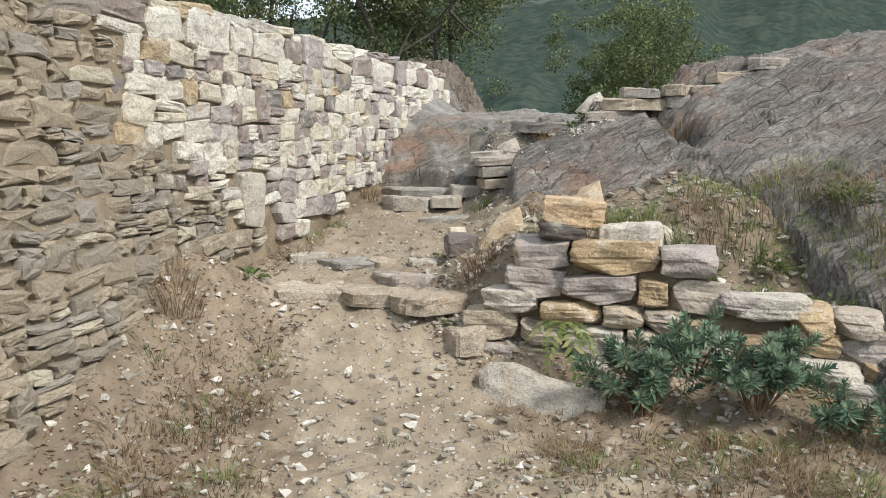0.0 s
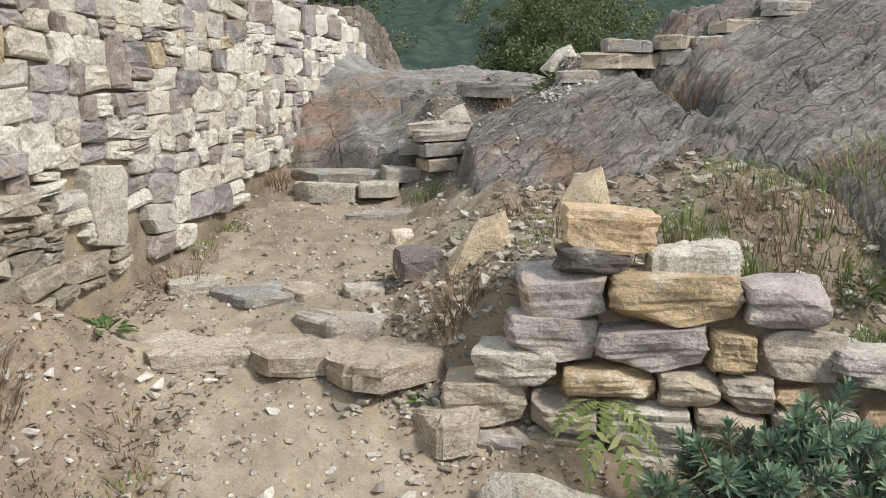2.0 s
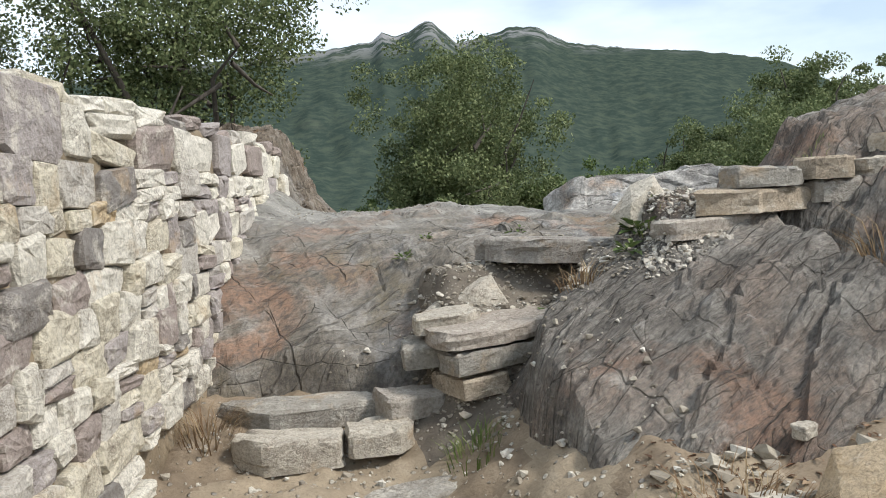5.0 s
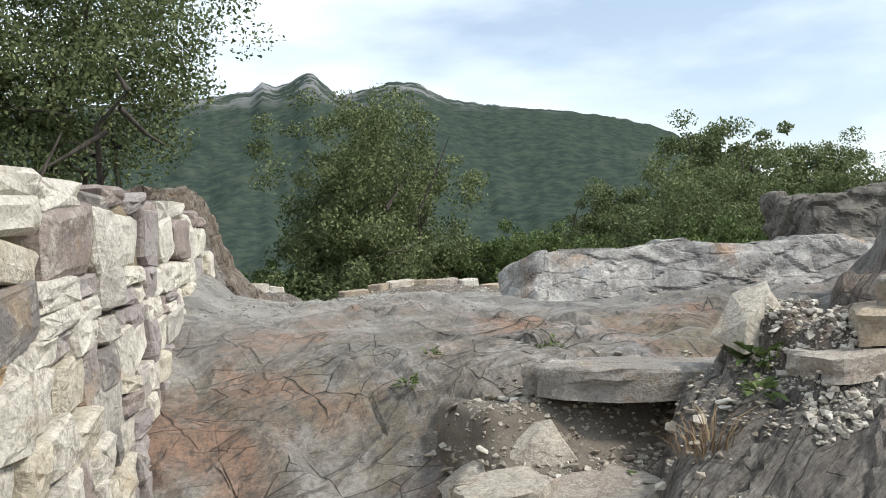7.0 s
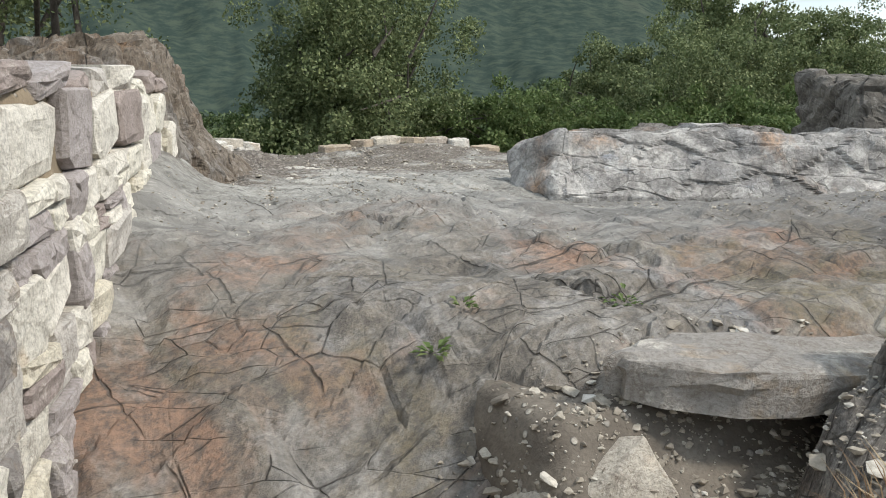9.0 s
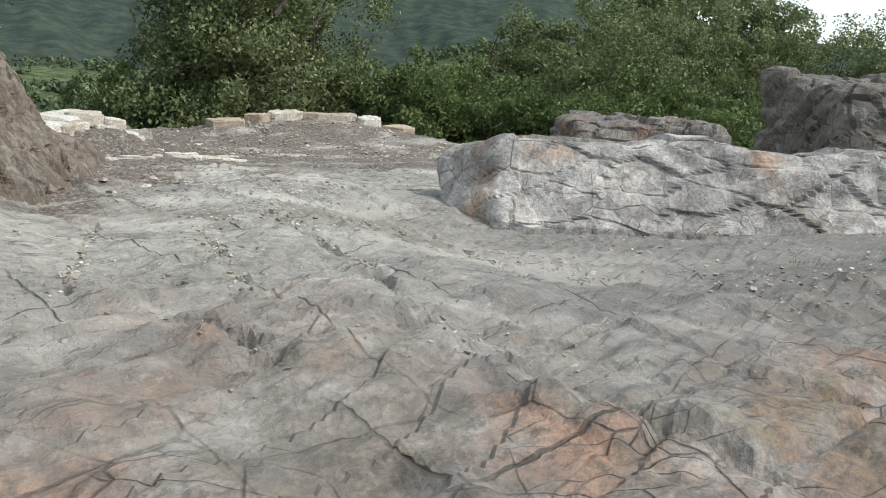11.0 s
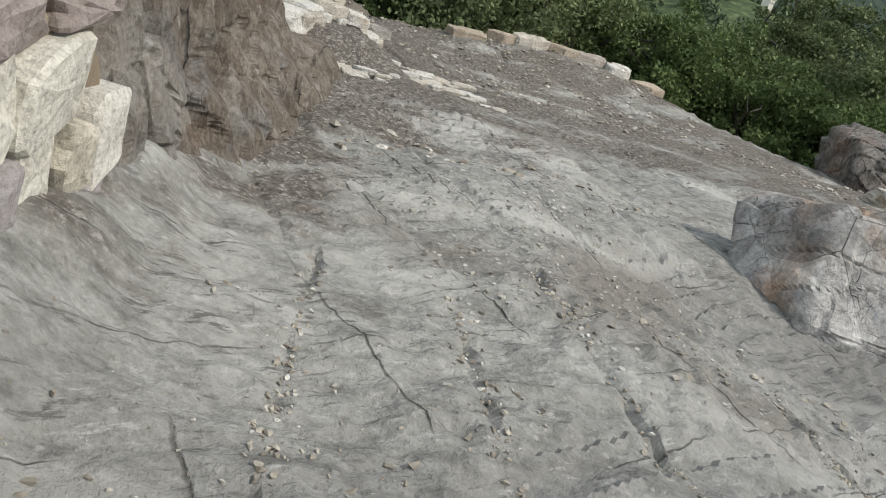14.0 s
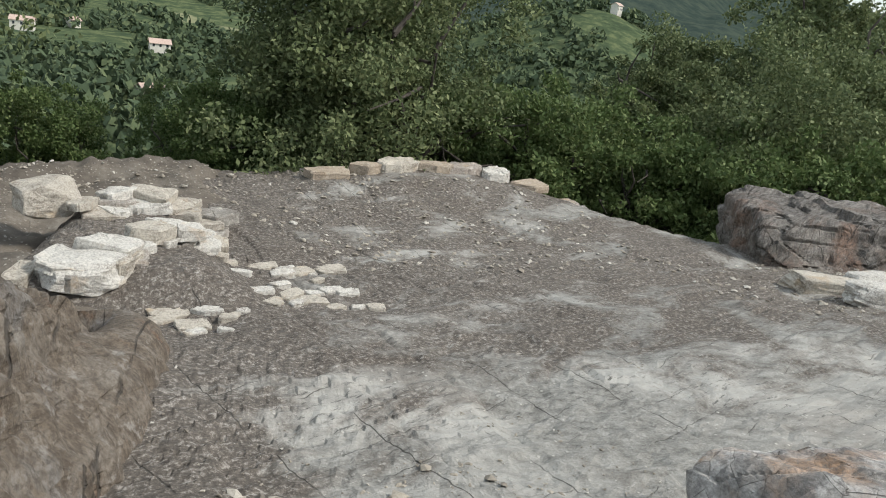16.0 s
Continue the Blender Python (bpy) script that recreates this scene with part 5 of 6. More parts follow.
def crag_shape(seed):
    """A wedge-shaped broken boulder about 1 x 1 x 1: a few large flat faces and one high corner."""
    r = np.random.RandomState(seed)
    pts = np.array([(-0.5, -0.3, -0.5), (0.3, -0.45, -0.5), (0.5, 0.2, -0.5), (-0.1, 0.5, -0.5), (-0.48, 0.2, -0.35), (0.08, -0.30, 0.28), (0.30, -0.08, 0.5), (0.44, 0.18, 0.12), (0.02, 0.32, 0.32), (-0.34, -0.22, -0.02), (0.42, -0.30, -0.1)])
    pts = pts + r.uniform(-0.05, 0.05, pts.shape)
    bm = bmesh.new()
    for p in pts:
        bm.verts.new(p)
    got = bmesh.ops.convex_hull(bm, input=bm.verts)
    loose = [q for q in got["geom_interior"] if isinstance(q, bmesh.types.BMVert)]
    if loose:
        bmesh.ops.delete(bm, geom=loose, context="VERTS")
    bmesh.ops.bevel(bm, geom=bm.edges[:], offset=0.014, segments=1, affect="EDGES")
    bmesh.ops.triangulate(bm, faces=bm.faces[:])
    bmesh.ops.subdivide_edges(bm, edges=[e for e in bm.edges if e.calc_length() > 0.12], cuts=2, use_grid_fill=True)
    bmesh.ops.triangulate(bm, faces=bm.faces[:])
    bm.verts.index_update()
    v = np.array([q.co[:] for q in bm.verts])
    f = np.array([[q.index for q in t.verts] for t in bm.faces])
    bm.free()
    return v + 0.018 * np.stack([vnoise(v[:, 0] * 7, v[:, 1] * 7, v[:, 2] * 7 + i * 9, seed) for i in range(3)], 1), f


def stone(name, seed, x, y, size, turn, mat, label, z=None, tilt=(0, 0), sink=0.25, category="stone", group="", chip=0.16, boxy=4.0, layer=0.02, shape=""):
    """One loose stone resting on what lies under it."""
    v, f = slab_shape(seed) if shape == "slab" else crag_shape(seed) if shape == "crag" else fine_stone(seed, 9 if max(size) > 0.3 else 6, boxy, chip, 0.05, layer)
    v = v * np.array(size)
    m = pose(0, 0, 0, tilt[0], tilt[1], turn)
    if z is None:
        z = float(surface(x, y)) + size[2] * (0.5 - sink)
    return put(name, mesh_of(name, v, f, mat, False), None, Matrix.Translation((x, y, z)) @ m, label, category, group)


stone("capstone", 1, 0.74, 4.84, (0.35, 0.22, 0.15), -8, M_ORANGE, "ochre block lying on top of the retaining wall", z=1.075, boxy=12.0, tilt=(0, 5), category="stone block")
stone("wedge_stone", 2, 0.68, 4.82, (0.26, 0.2, 0.10), 4, M_DARKSTONE, "thin dark stone under the ochre block", z=0.975, category="stone block")
stone("capstone", 3, 1.04, 4.78, (0.38, 0.26, 0.12), -8, M_RETAIN, "flat brown stone on top of the retaining wall", z=0.955, shape="slab", category="stone block")
stone("white_stone", 4, 1.24, 5.02, (0.2, 0.15, 0.12), 20, M_WHITE, "whitish stone lying on the terrace edge", category="stone")
stone("white_stone", 5, 1.76, 4.55, (0.38, 0.22, 0.13), -12, M_WHITE, "whitish block on the lower part of the retaining wall", z=0.60, category="stone block")
stone("leaning_slab", 6, 0.52, 4.36, (0.66, 0.14, 0.36), -22, M_GREY, "grey stone slab leaning at the foot of the retaining wall", z=0.10, tilt=(-24, 12), category="stone slab")
stone("boulder", 7, 0.40, 5.60, (0.31, 0.27, 0.27), 10, M_OCHRE, "pointed ochre stone standing on the path's edge", sink=0.26, category="boulder", shape="crag")
stone("boulder", 12, 1.00, 6.14, (0.36, 0.32, 0.36), -6, M_OCHRE, "angular cream boulder at the foot of the rock slab", sink=0.36, category="boulder", shape="crag")
stone("stone", 9, 0.15, 5.86, (0.22, 0.2, 0.17), 10, M_DARKSTONE, "small dark purple stone beside the path")
stone("stone", 10, 0.13, 6.70, (0.13, 0.10, 0.09), 30, M_OCHRE, "small pale stone lying on the path")

stone("stone", 13, 1.12, 6.50, (0.08, 0.06, 0.045), 20, M_WHITE, "small pale pebble lying on the rock slab", sink=0.1)

# step of flat stones across the path
for k, (x, y, w, d, h, a) in enumerate(((-1.06, 5.44, 0.40, 0.30, 0.07, -14), (-0.78, 5.36, 0.52, 0.46, 0.08, -10), (-0.40, 5.28, 0.50, 0.50, 0.085, -8), (-0.06, 5.08, 0.46, 0.46, 0.10, -24),
                                        (-0.24, 5.40, 0.40, 0.30, 0.13, -8), (-0.64, 5.85, 0.42, 0.50, 0.08, 8), (-0.92, 6.05, 0.30, 0.22, 0.06, 20), (-0.12, 5.84, 0.22, 0.20, 0.07, 0), (-0.40, 5.86, 0.22, 0.24, 0.07, 30),
                                        (0.12, 4.78, 0.26, 0.22, 0.14, -30))):
    stone("step_stone", 20 + k, x, y, (w, d, h), a, M_GREY if k in (5, 6, 7) else M_STEP, "flat worn stone forming a step across the path", z=(0.575 if k < 4 else 0.635 if k == 4 else float(np.interp(y, [5.6, 6.2], [0.645, 0.69])) if k < 9 else 0.43) - h / 2, shape="slab", category="step stone", group="stones of the lower step")
for k, (x, y, z, w, d, h, a) in enumerate(((-0.30, 7.70, 0.90, 0.46, 0.30, 0.12, -12), (0.06, 7.66, 0.92, 0.28, 0.26, 0.10, -6), (-0.20, 7.98, 0.97, 0.8, 0.3, 0.10, -14), (0.22, 7.78, 1.00, 0.32, 0.26, 0.10, -6),
                                        (0.08, 7.25, 0.78, 0.56, 0.2, 0.08, 8))):
    stone("step_stone", 30 + k, x, y, (w, d, h), a, M_GREY, "long flat stone forming a step below the bedrock", z=z, category="step stone", group="stones of the upper step", shape="slab")

# stacked flat stones in the gully between ramp and slab
for k, (x, y, z, w, d, h, a) in enumerate(((0.46, 7.70, 1.08, 0.26, 0.26, 0.10, -4), (0.68, 7.72, 1.10, 0.26, 0.26, 0.10, 3), (0.56, 7.72, 1.19, 0.40, 0.26, 0.10, 6), (0.60, 7.74, 1.285, 0.50, 0.30, 0.085, 10), (0.55, 8.10, 1.36, 0.38, 0.26, 0.20, -10),
                                        (1.14, 8.08, 1.56, 1.02, 0.36, 0.10, -8), (1.52, 7.62, 1.62, 0.40, 0.26, 0.10, 4), (0.36, 7.88, 1.20, 0.30, 0.26, 0.14, 12), (0.42, 7.88, 1.32, 0.26, 0.24, 0.09, -8), (0.62, 7.98, 1.26, 0.40, 0.26, 0.08, 8))):
    stone("flat_stone", 240 + k, x, y, (w * (1.0 if k == 5 else 1.2), d * 1.1, h * (1.0 if k in (4, 5) else 0.8)), a, M_SCHIST if k == 5 else M_STEP if k % 3 == 0 else M_GREY, "flat grey schist stone stacked as a rough stair", z=z, category="flat stone", group="stacked stones in the gully", shape="crag" if k == 4 else "slab", tilt=(2, 3 if k == 5 else -3))
stone("white_block", 50, 1.34, 7.84, (0.26, 0.22, 0.19), 14, M_WHITE, "whitish block on the edge of the rock slab", z=1.78, tilt=(6, -8), category="stone block", shape="crag")
for k, (x, y, z, w, h, a) in enumerate(((1.66, 7.46, 1.80, 0.60, 0.10, 3), (1.68, 7.46, 1.895, 0.32, 0.085, 0), (2.0, 7.42, 1.90, 0.28, 0.09, -4), (2.05, 7.42, 1.80, 0.34, 0.10, 6), (2.42, 7.36, 1.93, 0.40, 0.08, 0), (2.72, 7.36, 2.0, 0.4, 0.1, 8), (1.42, 7.50, 1.70, 0.42, 0.08, 6), (2.30, 7.38, 1.85, 0.46, 0.08, -4), (2.66, 7.40, 1.92, 0.44, 0.08, 3))):
    stone("ledge_stone", 60 + k, x, y, (w, 0.28, h), a, M_GREY if k % 2 else M_STEP, "flat brown stone of a low wall remnant on the rock", z=z - 0.045 + 0.16 * max(0.0, x - 1.9), category="flat stone", group="wall remnant on the rock slab", shape="slab")

# parapet at the far edge
rng = random.Random(15)
for k in range(8):
    t = k / 7
    x, y = 3.5 + 2.75 * t, 18.45 + 0.35 * math.sin(2.6 * t) - 0.35 * t
    stone("parapet_stone", 80 + k, x, y, (rng.uniform(0.36, 0.56), 0.30, rng.uniform(0.09, 0.14)), rng.uniform(-18, 18), M_WHITE if k in (2, 5) else M_STEP, shape="slab", label="pale stone of a low parapet at the hilltop's edge", category="parapet stone", group="parapet stones", sink=0.15)

# ruined wall foot and bedded flags on the plateau
stone("white_block", 98, 0.92, 15.0, (0.46, 0.30, 0.2), 8, M_WHITE, "whitish block on the foot of a ruined wall", z=1.50, category="stone block", boxy=10.0, chip=0.2)
stone("boulder", 99, 0.78, 16.5, (0.42, 0.34, 0.26), 20, M_GREY, "rounded grey boulder at the end of a ruined wall", z=1.50, category="boulder", boxy=2.2)
for k in range(34):
    t, row = (k % 17) / 16, 1 if k % 4 == 1 else 0
    x, y = ((0.66 + 1.10 * t, 14.98 + 1.05 * t ** 1.4) if k < 17 else (1.02 + 0.9 * t, 16.48 + 0.25 * t))
    s = rng.uniform(0.18, 0.42)
    x, y = x + rng.uniform(-0.08, 0.08), y + rng.uniform(-0.14, 0.14)
    low = float(surface(x, y))
    stone("ruin_stone", 100 + k, x, y, (s, s * rng.uniform(0.5, 0.9), rng.uniform(0.05, 0.10)), rng.uniform(-60, 60), M_GREY if k % 5 == 2 or k > 28 else M_WHITE, "pale stone of a ruined wall's foot", z=low + 0.015 + 0.06 * row, tilt=(rng.uniform(-8, 8), rng.uniform(-8, 8)), category="stone", group="ruined wall stones", shape="slab")
for k in range(40):
    x, y = (rng.uniform(1.75, 2.65), rng.uniform(14.8, 15.9)) if k < 32 else (rng.uniform(1.25, 1.75), rng.uniform(14.3, 14.75))
    s = rng.uniform(0.08, 0.24)
    stone("flagstone", 150 + k, x, y, (s, s * 0.6, 0.04), rng.uniform(-30, 30), M_WHITE, "pale flat stone bedded in the hilltop's gravel", sink=0.42, shape="slab", category="flagstone", group="bedded pale stones")
for k, (x, y, w, a) in enumerate(((6.9, 14.9, 1.1, -30), (7.2, 14.3, 1.4, -30), (7.7, 14.9, 1.0, -28))):
    stone("pale_ledge", 195 + k, x, y, (w, 0.28, 0.22), a, M_WHITE, "long pale rock rib beside the grey outcrop", sink=0.4, category="rock rib", group="pale rock ribs")

# ---- gravel ----
rng = np.random.RandomState(21)


def scatter(n, x0, x1, y0, y1, small, large, flat, seed, keep=None):
    x, y = rng.uniform(x0, x1, n), rng.uniform(y0, y1, n)
    ok = (wall_side(x, y) > 0.06) | (y > 10.4)
    if keep is not None:
        ok &= keep(x, y)
    x, y = x[ok], y[ok]
    s = small * (large / small) ** (rng.random(len(x)) ** 2.6)
    v, f = hull_stone(seed, 12, 2.6, 0.2)
    return joined(v, f, mats(x, y, surface(x, y) + s * flat * 0.2, s, s * rng.uniform(0.6, 1, len(x)), s * flat, rng.uniform(0, 6.28, len(x)), 0.35, rng))


def pile(name, label, groups, mat=None):
    vs, fs, n = [], [], 0
    for v, f in groups:
        vs.append(v); fs.append(f + n); n += len(v)
    put(name, mesh_of(name, np.concatenate(vs), np.concatenate(fs), mat or M_GRAVEL), label=label, category="gravel", kind="stuff")


pile("path_gravel", "loose grey and cream stones on the path",
     [scatter(5200, -1.7, 2.2, 2.6, 5.2, 0.012, 0.085, 0.5, 1, lambda x, y: vnoise(x * 1.6, y * 1.1, 0, 95) > -0.35), scatter(2600, -1.2, 0.9, 5.2, 8.2, 0.010, 0.06, 0.5, 2), scatter(900, -0.1, 0.65, 4.8, 5.6, 0.012, 0.075, 0.6, 8), scatter(2600, 0.3, 1.5, 7.6, 8.2, 0.005, 0.04, 0.5, 9, lambda x, y: slab_height(x, y) < ground_height(x, y) + 0.01), scatter(1500, 1.0, 1.5, 7.35, 7.95, 0.005, 0.03, 0.5, 10), scatter(420, 0.35, 1.5, 7.55, 8.35, 0.015, 0.07, 0.4, 12), scatter(2600, 0.3, 3.4, 4.7, 6.6, 0.015, 0.12, 0.6, 3, lambda x, y: slab_height(x, y) < ground_height(x, y) + 0.01)])
pile("hilltop_gravel", "fine schist chips on the worn hilltop",
     [scatter(9000, -0.2, 4.0, 9.4, 14.0, 0.006, 0.026, 0.45, 4, lambda x, y: fbm(x * 1.6, y * 1.6, 0, 3, 90) > 0.12), scatter(9000, 0.2, 8.0, 12.4, 19.0, 0.014, 0.075, 0.4, 5, lambda x, y: (site(x, y) < -0.1) & (vnoise(x * 0.6, y * 0.6, 0, 91) > -0.15)),
      scatter(1600, 1.0, 5.5, 8.8, 11.4, 0.008, 0.04, 0.5, 6, lambda x, y: fbm(x * 1.4, y * 1.4, 0, 3, 92) > 0.1), scatter(700, 0.3, 1.3, 7.3, 8.4, 0.008, 0.045, 0.5, 7, lambda x, y: slab_height(x, y) < ground_height(x, y) + 0.02)])


pile("scree", "pale gravel spilling down beside the flat stones", [scatter(3600, 1.05, 1.75, 7.3, 8.05, 0.008, 0.05, 0.5, 13, lambda x, y: np.abs(x - 1.38 - 0.35 * (y - 7.7)) < 0.16 + 0.06 * vnoise(x * 9, y * 9, 0, 98)), scatter(260, 1.15, 1.85, 11.9, 12.7, 0.008, 0.045, 0.2, 14, lambda x, y: vnoise(x * 5, y * 7, 0, 99) > 0.25)], M_SCREE)


# chips caught in the grooves of the bedrock
rng = np.random.RandomState(77)
gx0 = np.array([(0.36, 10.05, 0.62, 11.1), (0.78, 9.9, 0.92, 10.9), (1.15, 9.9, 1.28, 11.2), (1.75, 10.0, 1.9, 10.7)])
pick, t = rng.randint(0, 4, 420), rng.random(420)
x = gx0[pick, 0] + (gx0[pick, 2] - gx0[pick, 0]) * t + rng.normal(size=420) * 0.018
y = gx0[pick, 1] + (gx0[pick, 3] - gx0[pick, 1]) * t + rng.normal(size=420) * 0.018
s = rng.uniform(0.006, 0.022, 420)
v, f = hull_stone(11, 12, 2.6, 0.2)
pile("groove_chips", "small pale chips lying in the bedrock's grooves", [joined(v, f, mats(x, y, ramp_height(x, y) + s * 0.1, s, s * 0.8, s * 0.5, rng.uniform(0, 6.28, 420), 0.3, rng))])


# ---- low plants ----
def blades(n, spread, tall, width, lean, seed, bend=0.5):
    """A tuft of blades round the origin."""
    r = np.random.RandomState(seed)
    a, d = r.uniform(0, 6.28, n), spread * np.sqrt(r.random(n))
    h = tall * r.uniform(0.45, 1.0, n)
    la = a + r.uniform(-0.8, 0.8, n)
    bx, by = d * np.cos(a), d * np.sin(a)
    lx, ly = lean * h * np.cos(la), lean * h * np.sin(la)
    w = width * r.uniform(0.6, 1.2, n)
    wx, wy = -np.sin(la) * w, np.cos(la) * w
    V = np.zeros((n, 5, 3))
    V[:, 0] = np.stack([bx - wx, by - wy, 0 * h], 1)
    V[:, 1] = np.stack([bx + wx, by + wy, 0 * h], 1)
    V[:, 2] = np.stack([bx + wx * 0.8 + lx * 0.4, by + wy * 0.8 + ly * 0.4, h * 0.62], 1)
    V[:, 3] = np.stack([bx - wx * 0.8 + lx * 0.4, by - wy * 0.8 + ly * 0.4, h * 0.62], 1)
    V[:, 4] = np.stack([bx + lx * (1 + bend), by + ly * (1 + bend), h], 1)
    idx = (np.arange(n) * 5)[:, None]
    F = [tuple(q) for q in (idx + np.array([0, 1, 2, 3]))] + [tuple(q) for q in (idx + np.array([3, 2, 4]))]
    return V.reshape(-1, 3), F


def tuft(name, x, y, n, spread, tall, width, lean, seed, mat, label, z=None):
    v, f = blades(n, spread, tall, width, lean, seed)
    zz = surface(x + v[:, 0] * 0.9, y + v[:, 1] * 0.9) if z is None else z
    base = np.repeat((zz.reshape(-1, 5)[:, 0] if z is None else np.full(n, z)), 5)
    v = v.copy()
    v[:, 2] += base - 0.01
    v[:, 0] += x
    v[:, 1] += y
    return v, f


def meadow(name, mat, label, tufts):
    vs, fs, n = [], [], 0
    for v, f in tufts:
        vs.append(v)
        fs += [tuple(i + n for i in q) for q in f]
        n += len(v)
    put(name, mesh_of(name, np.concatenate(vs), fs, mat), label=label, category="grass", kind="stuff")


green, dry = [], []


for k, (x, y, n, sp, h) in enumerate(((1.42, 5.0, 260, 0.16, 0.42), (1.28, 5.35, 160, 0.18, 0.30), (1.95, 5.5, 260, 0.24, 0.34), (2.35, 5.6, 220, 0.25, 0.30), (1.1, 5.7, 120, 0.14, 0.26), (1.72, 5.9, 160, 0.2, 0.26),
                                    (1.75, 4.75, 200, 0.16, 0.26), (2.2, 5.0, 260, 0.3, 0.26), (2.65, 5.1, 260, 0.3, 0.3), (2.5, 4.75, 200, 0.22, 0.22), (3.0, 5.0, 240, 0.3, 0.3), (1.9, 4.2, 160, 0.2, 0.2), (2.5, 4.0, 200, 0.3, 0.22), (0.55, 6.4, 90, 0.12, 0.16), (0.62, 5.45, 120, 0.12, 0.14), (0.75, 5.75, 120, 0.12, 0.18), (0.35, 7.35, 90, 0.09, 0.24),
                                    (-0.95, 6.6, 110, 0.10, 0.16), (-0.85, 7.0, 120, 0.10, 0.18), (1.3, 7.72, 60, 0.06, 0.14), (2.0, 7.5, 60, 0.07, 0.16), (3.3, 10.1, 70, 0.12, 0.07), (0.02, 4.35, 50, 0.05, 0.06), (-0.22, 4.05, 80, 0.07, 0.10),
                                    (-1.35, 4.0, 120, 0.16, 0.12), (-1.1, 4.55, 110, 0.16, 0.12), (0.7, 3.75, 130, 0.16, 0.09), (1.2, 3.75, 130, 0.2, 0.10), (0.35, 3.6, 100, 0.2, 0.08), (-1.3, 3.6, 110, 0.2, 0.10), (1.7, 3.9, 150, 0.2, 0.14), (1.25, 4.1, 60, 0.1, 0.14))):
    green.append(tuft("grass_tuft", x, y, int(n * 0.75), sp * 1.15, h * (0.62 if k < 2 else 0.46), 0.0022 + 0.001 * (h > 0.2), 0.5, 400 + k, M_GRASS, ""))
for k, (x, y, n, sp, h) in enumerate(((0.25, 5.2, 160, 0.14, 0.2), (1.6, 5.4, 90, 0.2, 0.16), (2.15, 5.6, 120, 0.24, 0.2), (2.7, 5.3, 160, 0.3, 0.2), (0.9, 7.55, 70, 0.08, 0.12), (0.75, 6.3, 150, 0.2, 0.12), (-1.0, 6.1, 90, 0.12, 0.12), (-0.6, 7.9, 120, 0.12, 0.16),
                                    (-1.45, 4.7, 160, 0.14, 0.22), (-1.2, 4.2, 260, 0.3, 0.10), (0.5, 4.1, 220, 0.3, 0.08), (1.4, 3.7, 260, 0.36, 0.10), (-1.0, 3.7, 240, 0.3, 0.08), (1.9, 7.0, 110, 0.09, 0.24))):
    dry.append(tuft("dry_grass", x, y, n, sp, h, 0.0025, 0.8, 500 + k, M_DRY, ""))
meadow("grass", M_GRASS, "green grass tufts growing among the stones", green)
meadow("dry_grass", M_DRY, "dry brown stalks and dead grass", dry)


def spurge(x, y, z, seed, heads, size):
    """A spurge: reddish stems that end in whorls of narrow blue-green leaves."""
    r = np.random.RandomState(seed)
    root = put("spurge", None, None, Matrix.Translation((x, y, z)), "blue-green spurge bush growing against the retaining wall", "spurge", "spurges")
    for h in range(heads):
        a, out = r.uniform(0, 6.28), size * math.sqrt(r.random())
        tip = np.array([out * math.cos(a), out * math.sin(a) * 0.55 - 0.05, size * r.uniform(0.55, 1.25)])
        pts = [np.array([0.04 * math.cos(a), 0.03 * math.sin(a), 0]), tip * (0.45, 0.45, 0.6), tip]
        vs, fs = [], []
        for i, p in enumerate(pts):
            for q in range(4):
                vs.append(p + 0.0045 * np.array([math.cos(q * 1.571), math.sin(q * 1.571), 0]))
        for i in range(2):
            for q in range(4):
                fs.append((i * 4 + q, i * 4 + (q + 1) % 4, i * 4 + 4 + (q + 1) % 4, i * 4 + 4 + q))
        put("stem", mesh_of("stem", vs, fs, M_STEM), root)
        n = 46
        lv, lf = [], []
        axis = (tip - pts[1]) / np.linalg.norm(tip - pts[1])
        for i in range(n):
            t = i / n
            ang = i * 2.4
            side = np.cross(axis, (math.cos(ang), math.sin(ang), 0.3)); side /= np.linalg.norm(side)
            outw = np.cross(side, axis)
            up = 0.15 + 0.9 * t
            way = outw * math.cos(up) + axis * math.sin(up)
            L, w = r.uniform(0.06, 0.10) * (1 - 0.35 * t), 0.0075
            b = tip - axis * 0.11 * (1 - t)
            k = len(lv)
            lv += [b, b + way * L * 0.55 + side * w, b + way * L - axis * 0.008, b + way * L * 0.55 - side * w]
            lf.append((k, k + 1, k + 2, k + 3))
        put("leaf_whorl", mesh_of("leaf_whorl", lv, lf, M_SPURGE), root)
    return root


spurge(1.02, 4.26, 0.06, 1, 44, 0.36)
spurge(1.56, 4.18, 0.14, 2, 40, 0.34)
spurge(1.27, 4.30, 0.30, 3, 16, 0.26)
spurge(1.98, 4.12, 0.0, 4, 14, 0.26)
spurge(2.30, 4.02, -0.12, 5, 16, 0.28)
spurge(2.72, 3.90, -0.14, 6, 18, 0.30)


def leafy(name, x, y, z, n, size, leaf, seed, mat, label):
    """A low herb with broad leaves."""
    r = np.random.RandomState(seed)
    v, f = [], []
    for i in range(n):
        a, up = r.uniform(0, 6.28), r.uniform(0.1, 0.9)
        way = np.array([math.cos(a) * math.cos(up), math.sin(a) * math.cos(up), math.sin(up)])
        side = np.array([-math.sin(a), math.cos(a), 0])
        b, L = way * size * r.uniform(0.1, 0.5), leaf * r.uniform(0.6, 1.2)
        k = len(v)
        v += [b, b + way * L * 0.5 + side * L * 0.25, b + way * L + (0, 0, -L * 0.3), b + way * L * 0.5 - side * L * 0.25]
        f.append((k, k + 1, k + 2, k + 3))
    return np.array(v) + (x, y, z), f


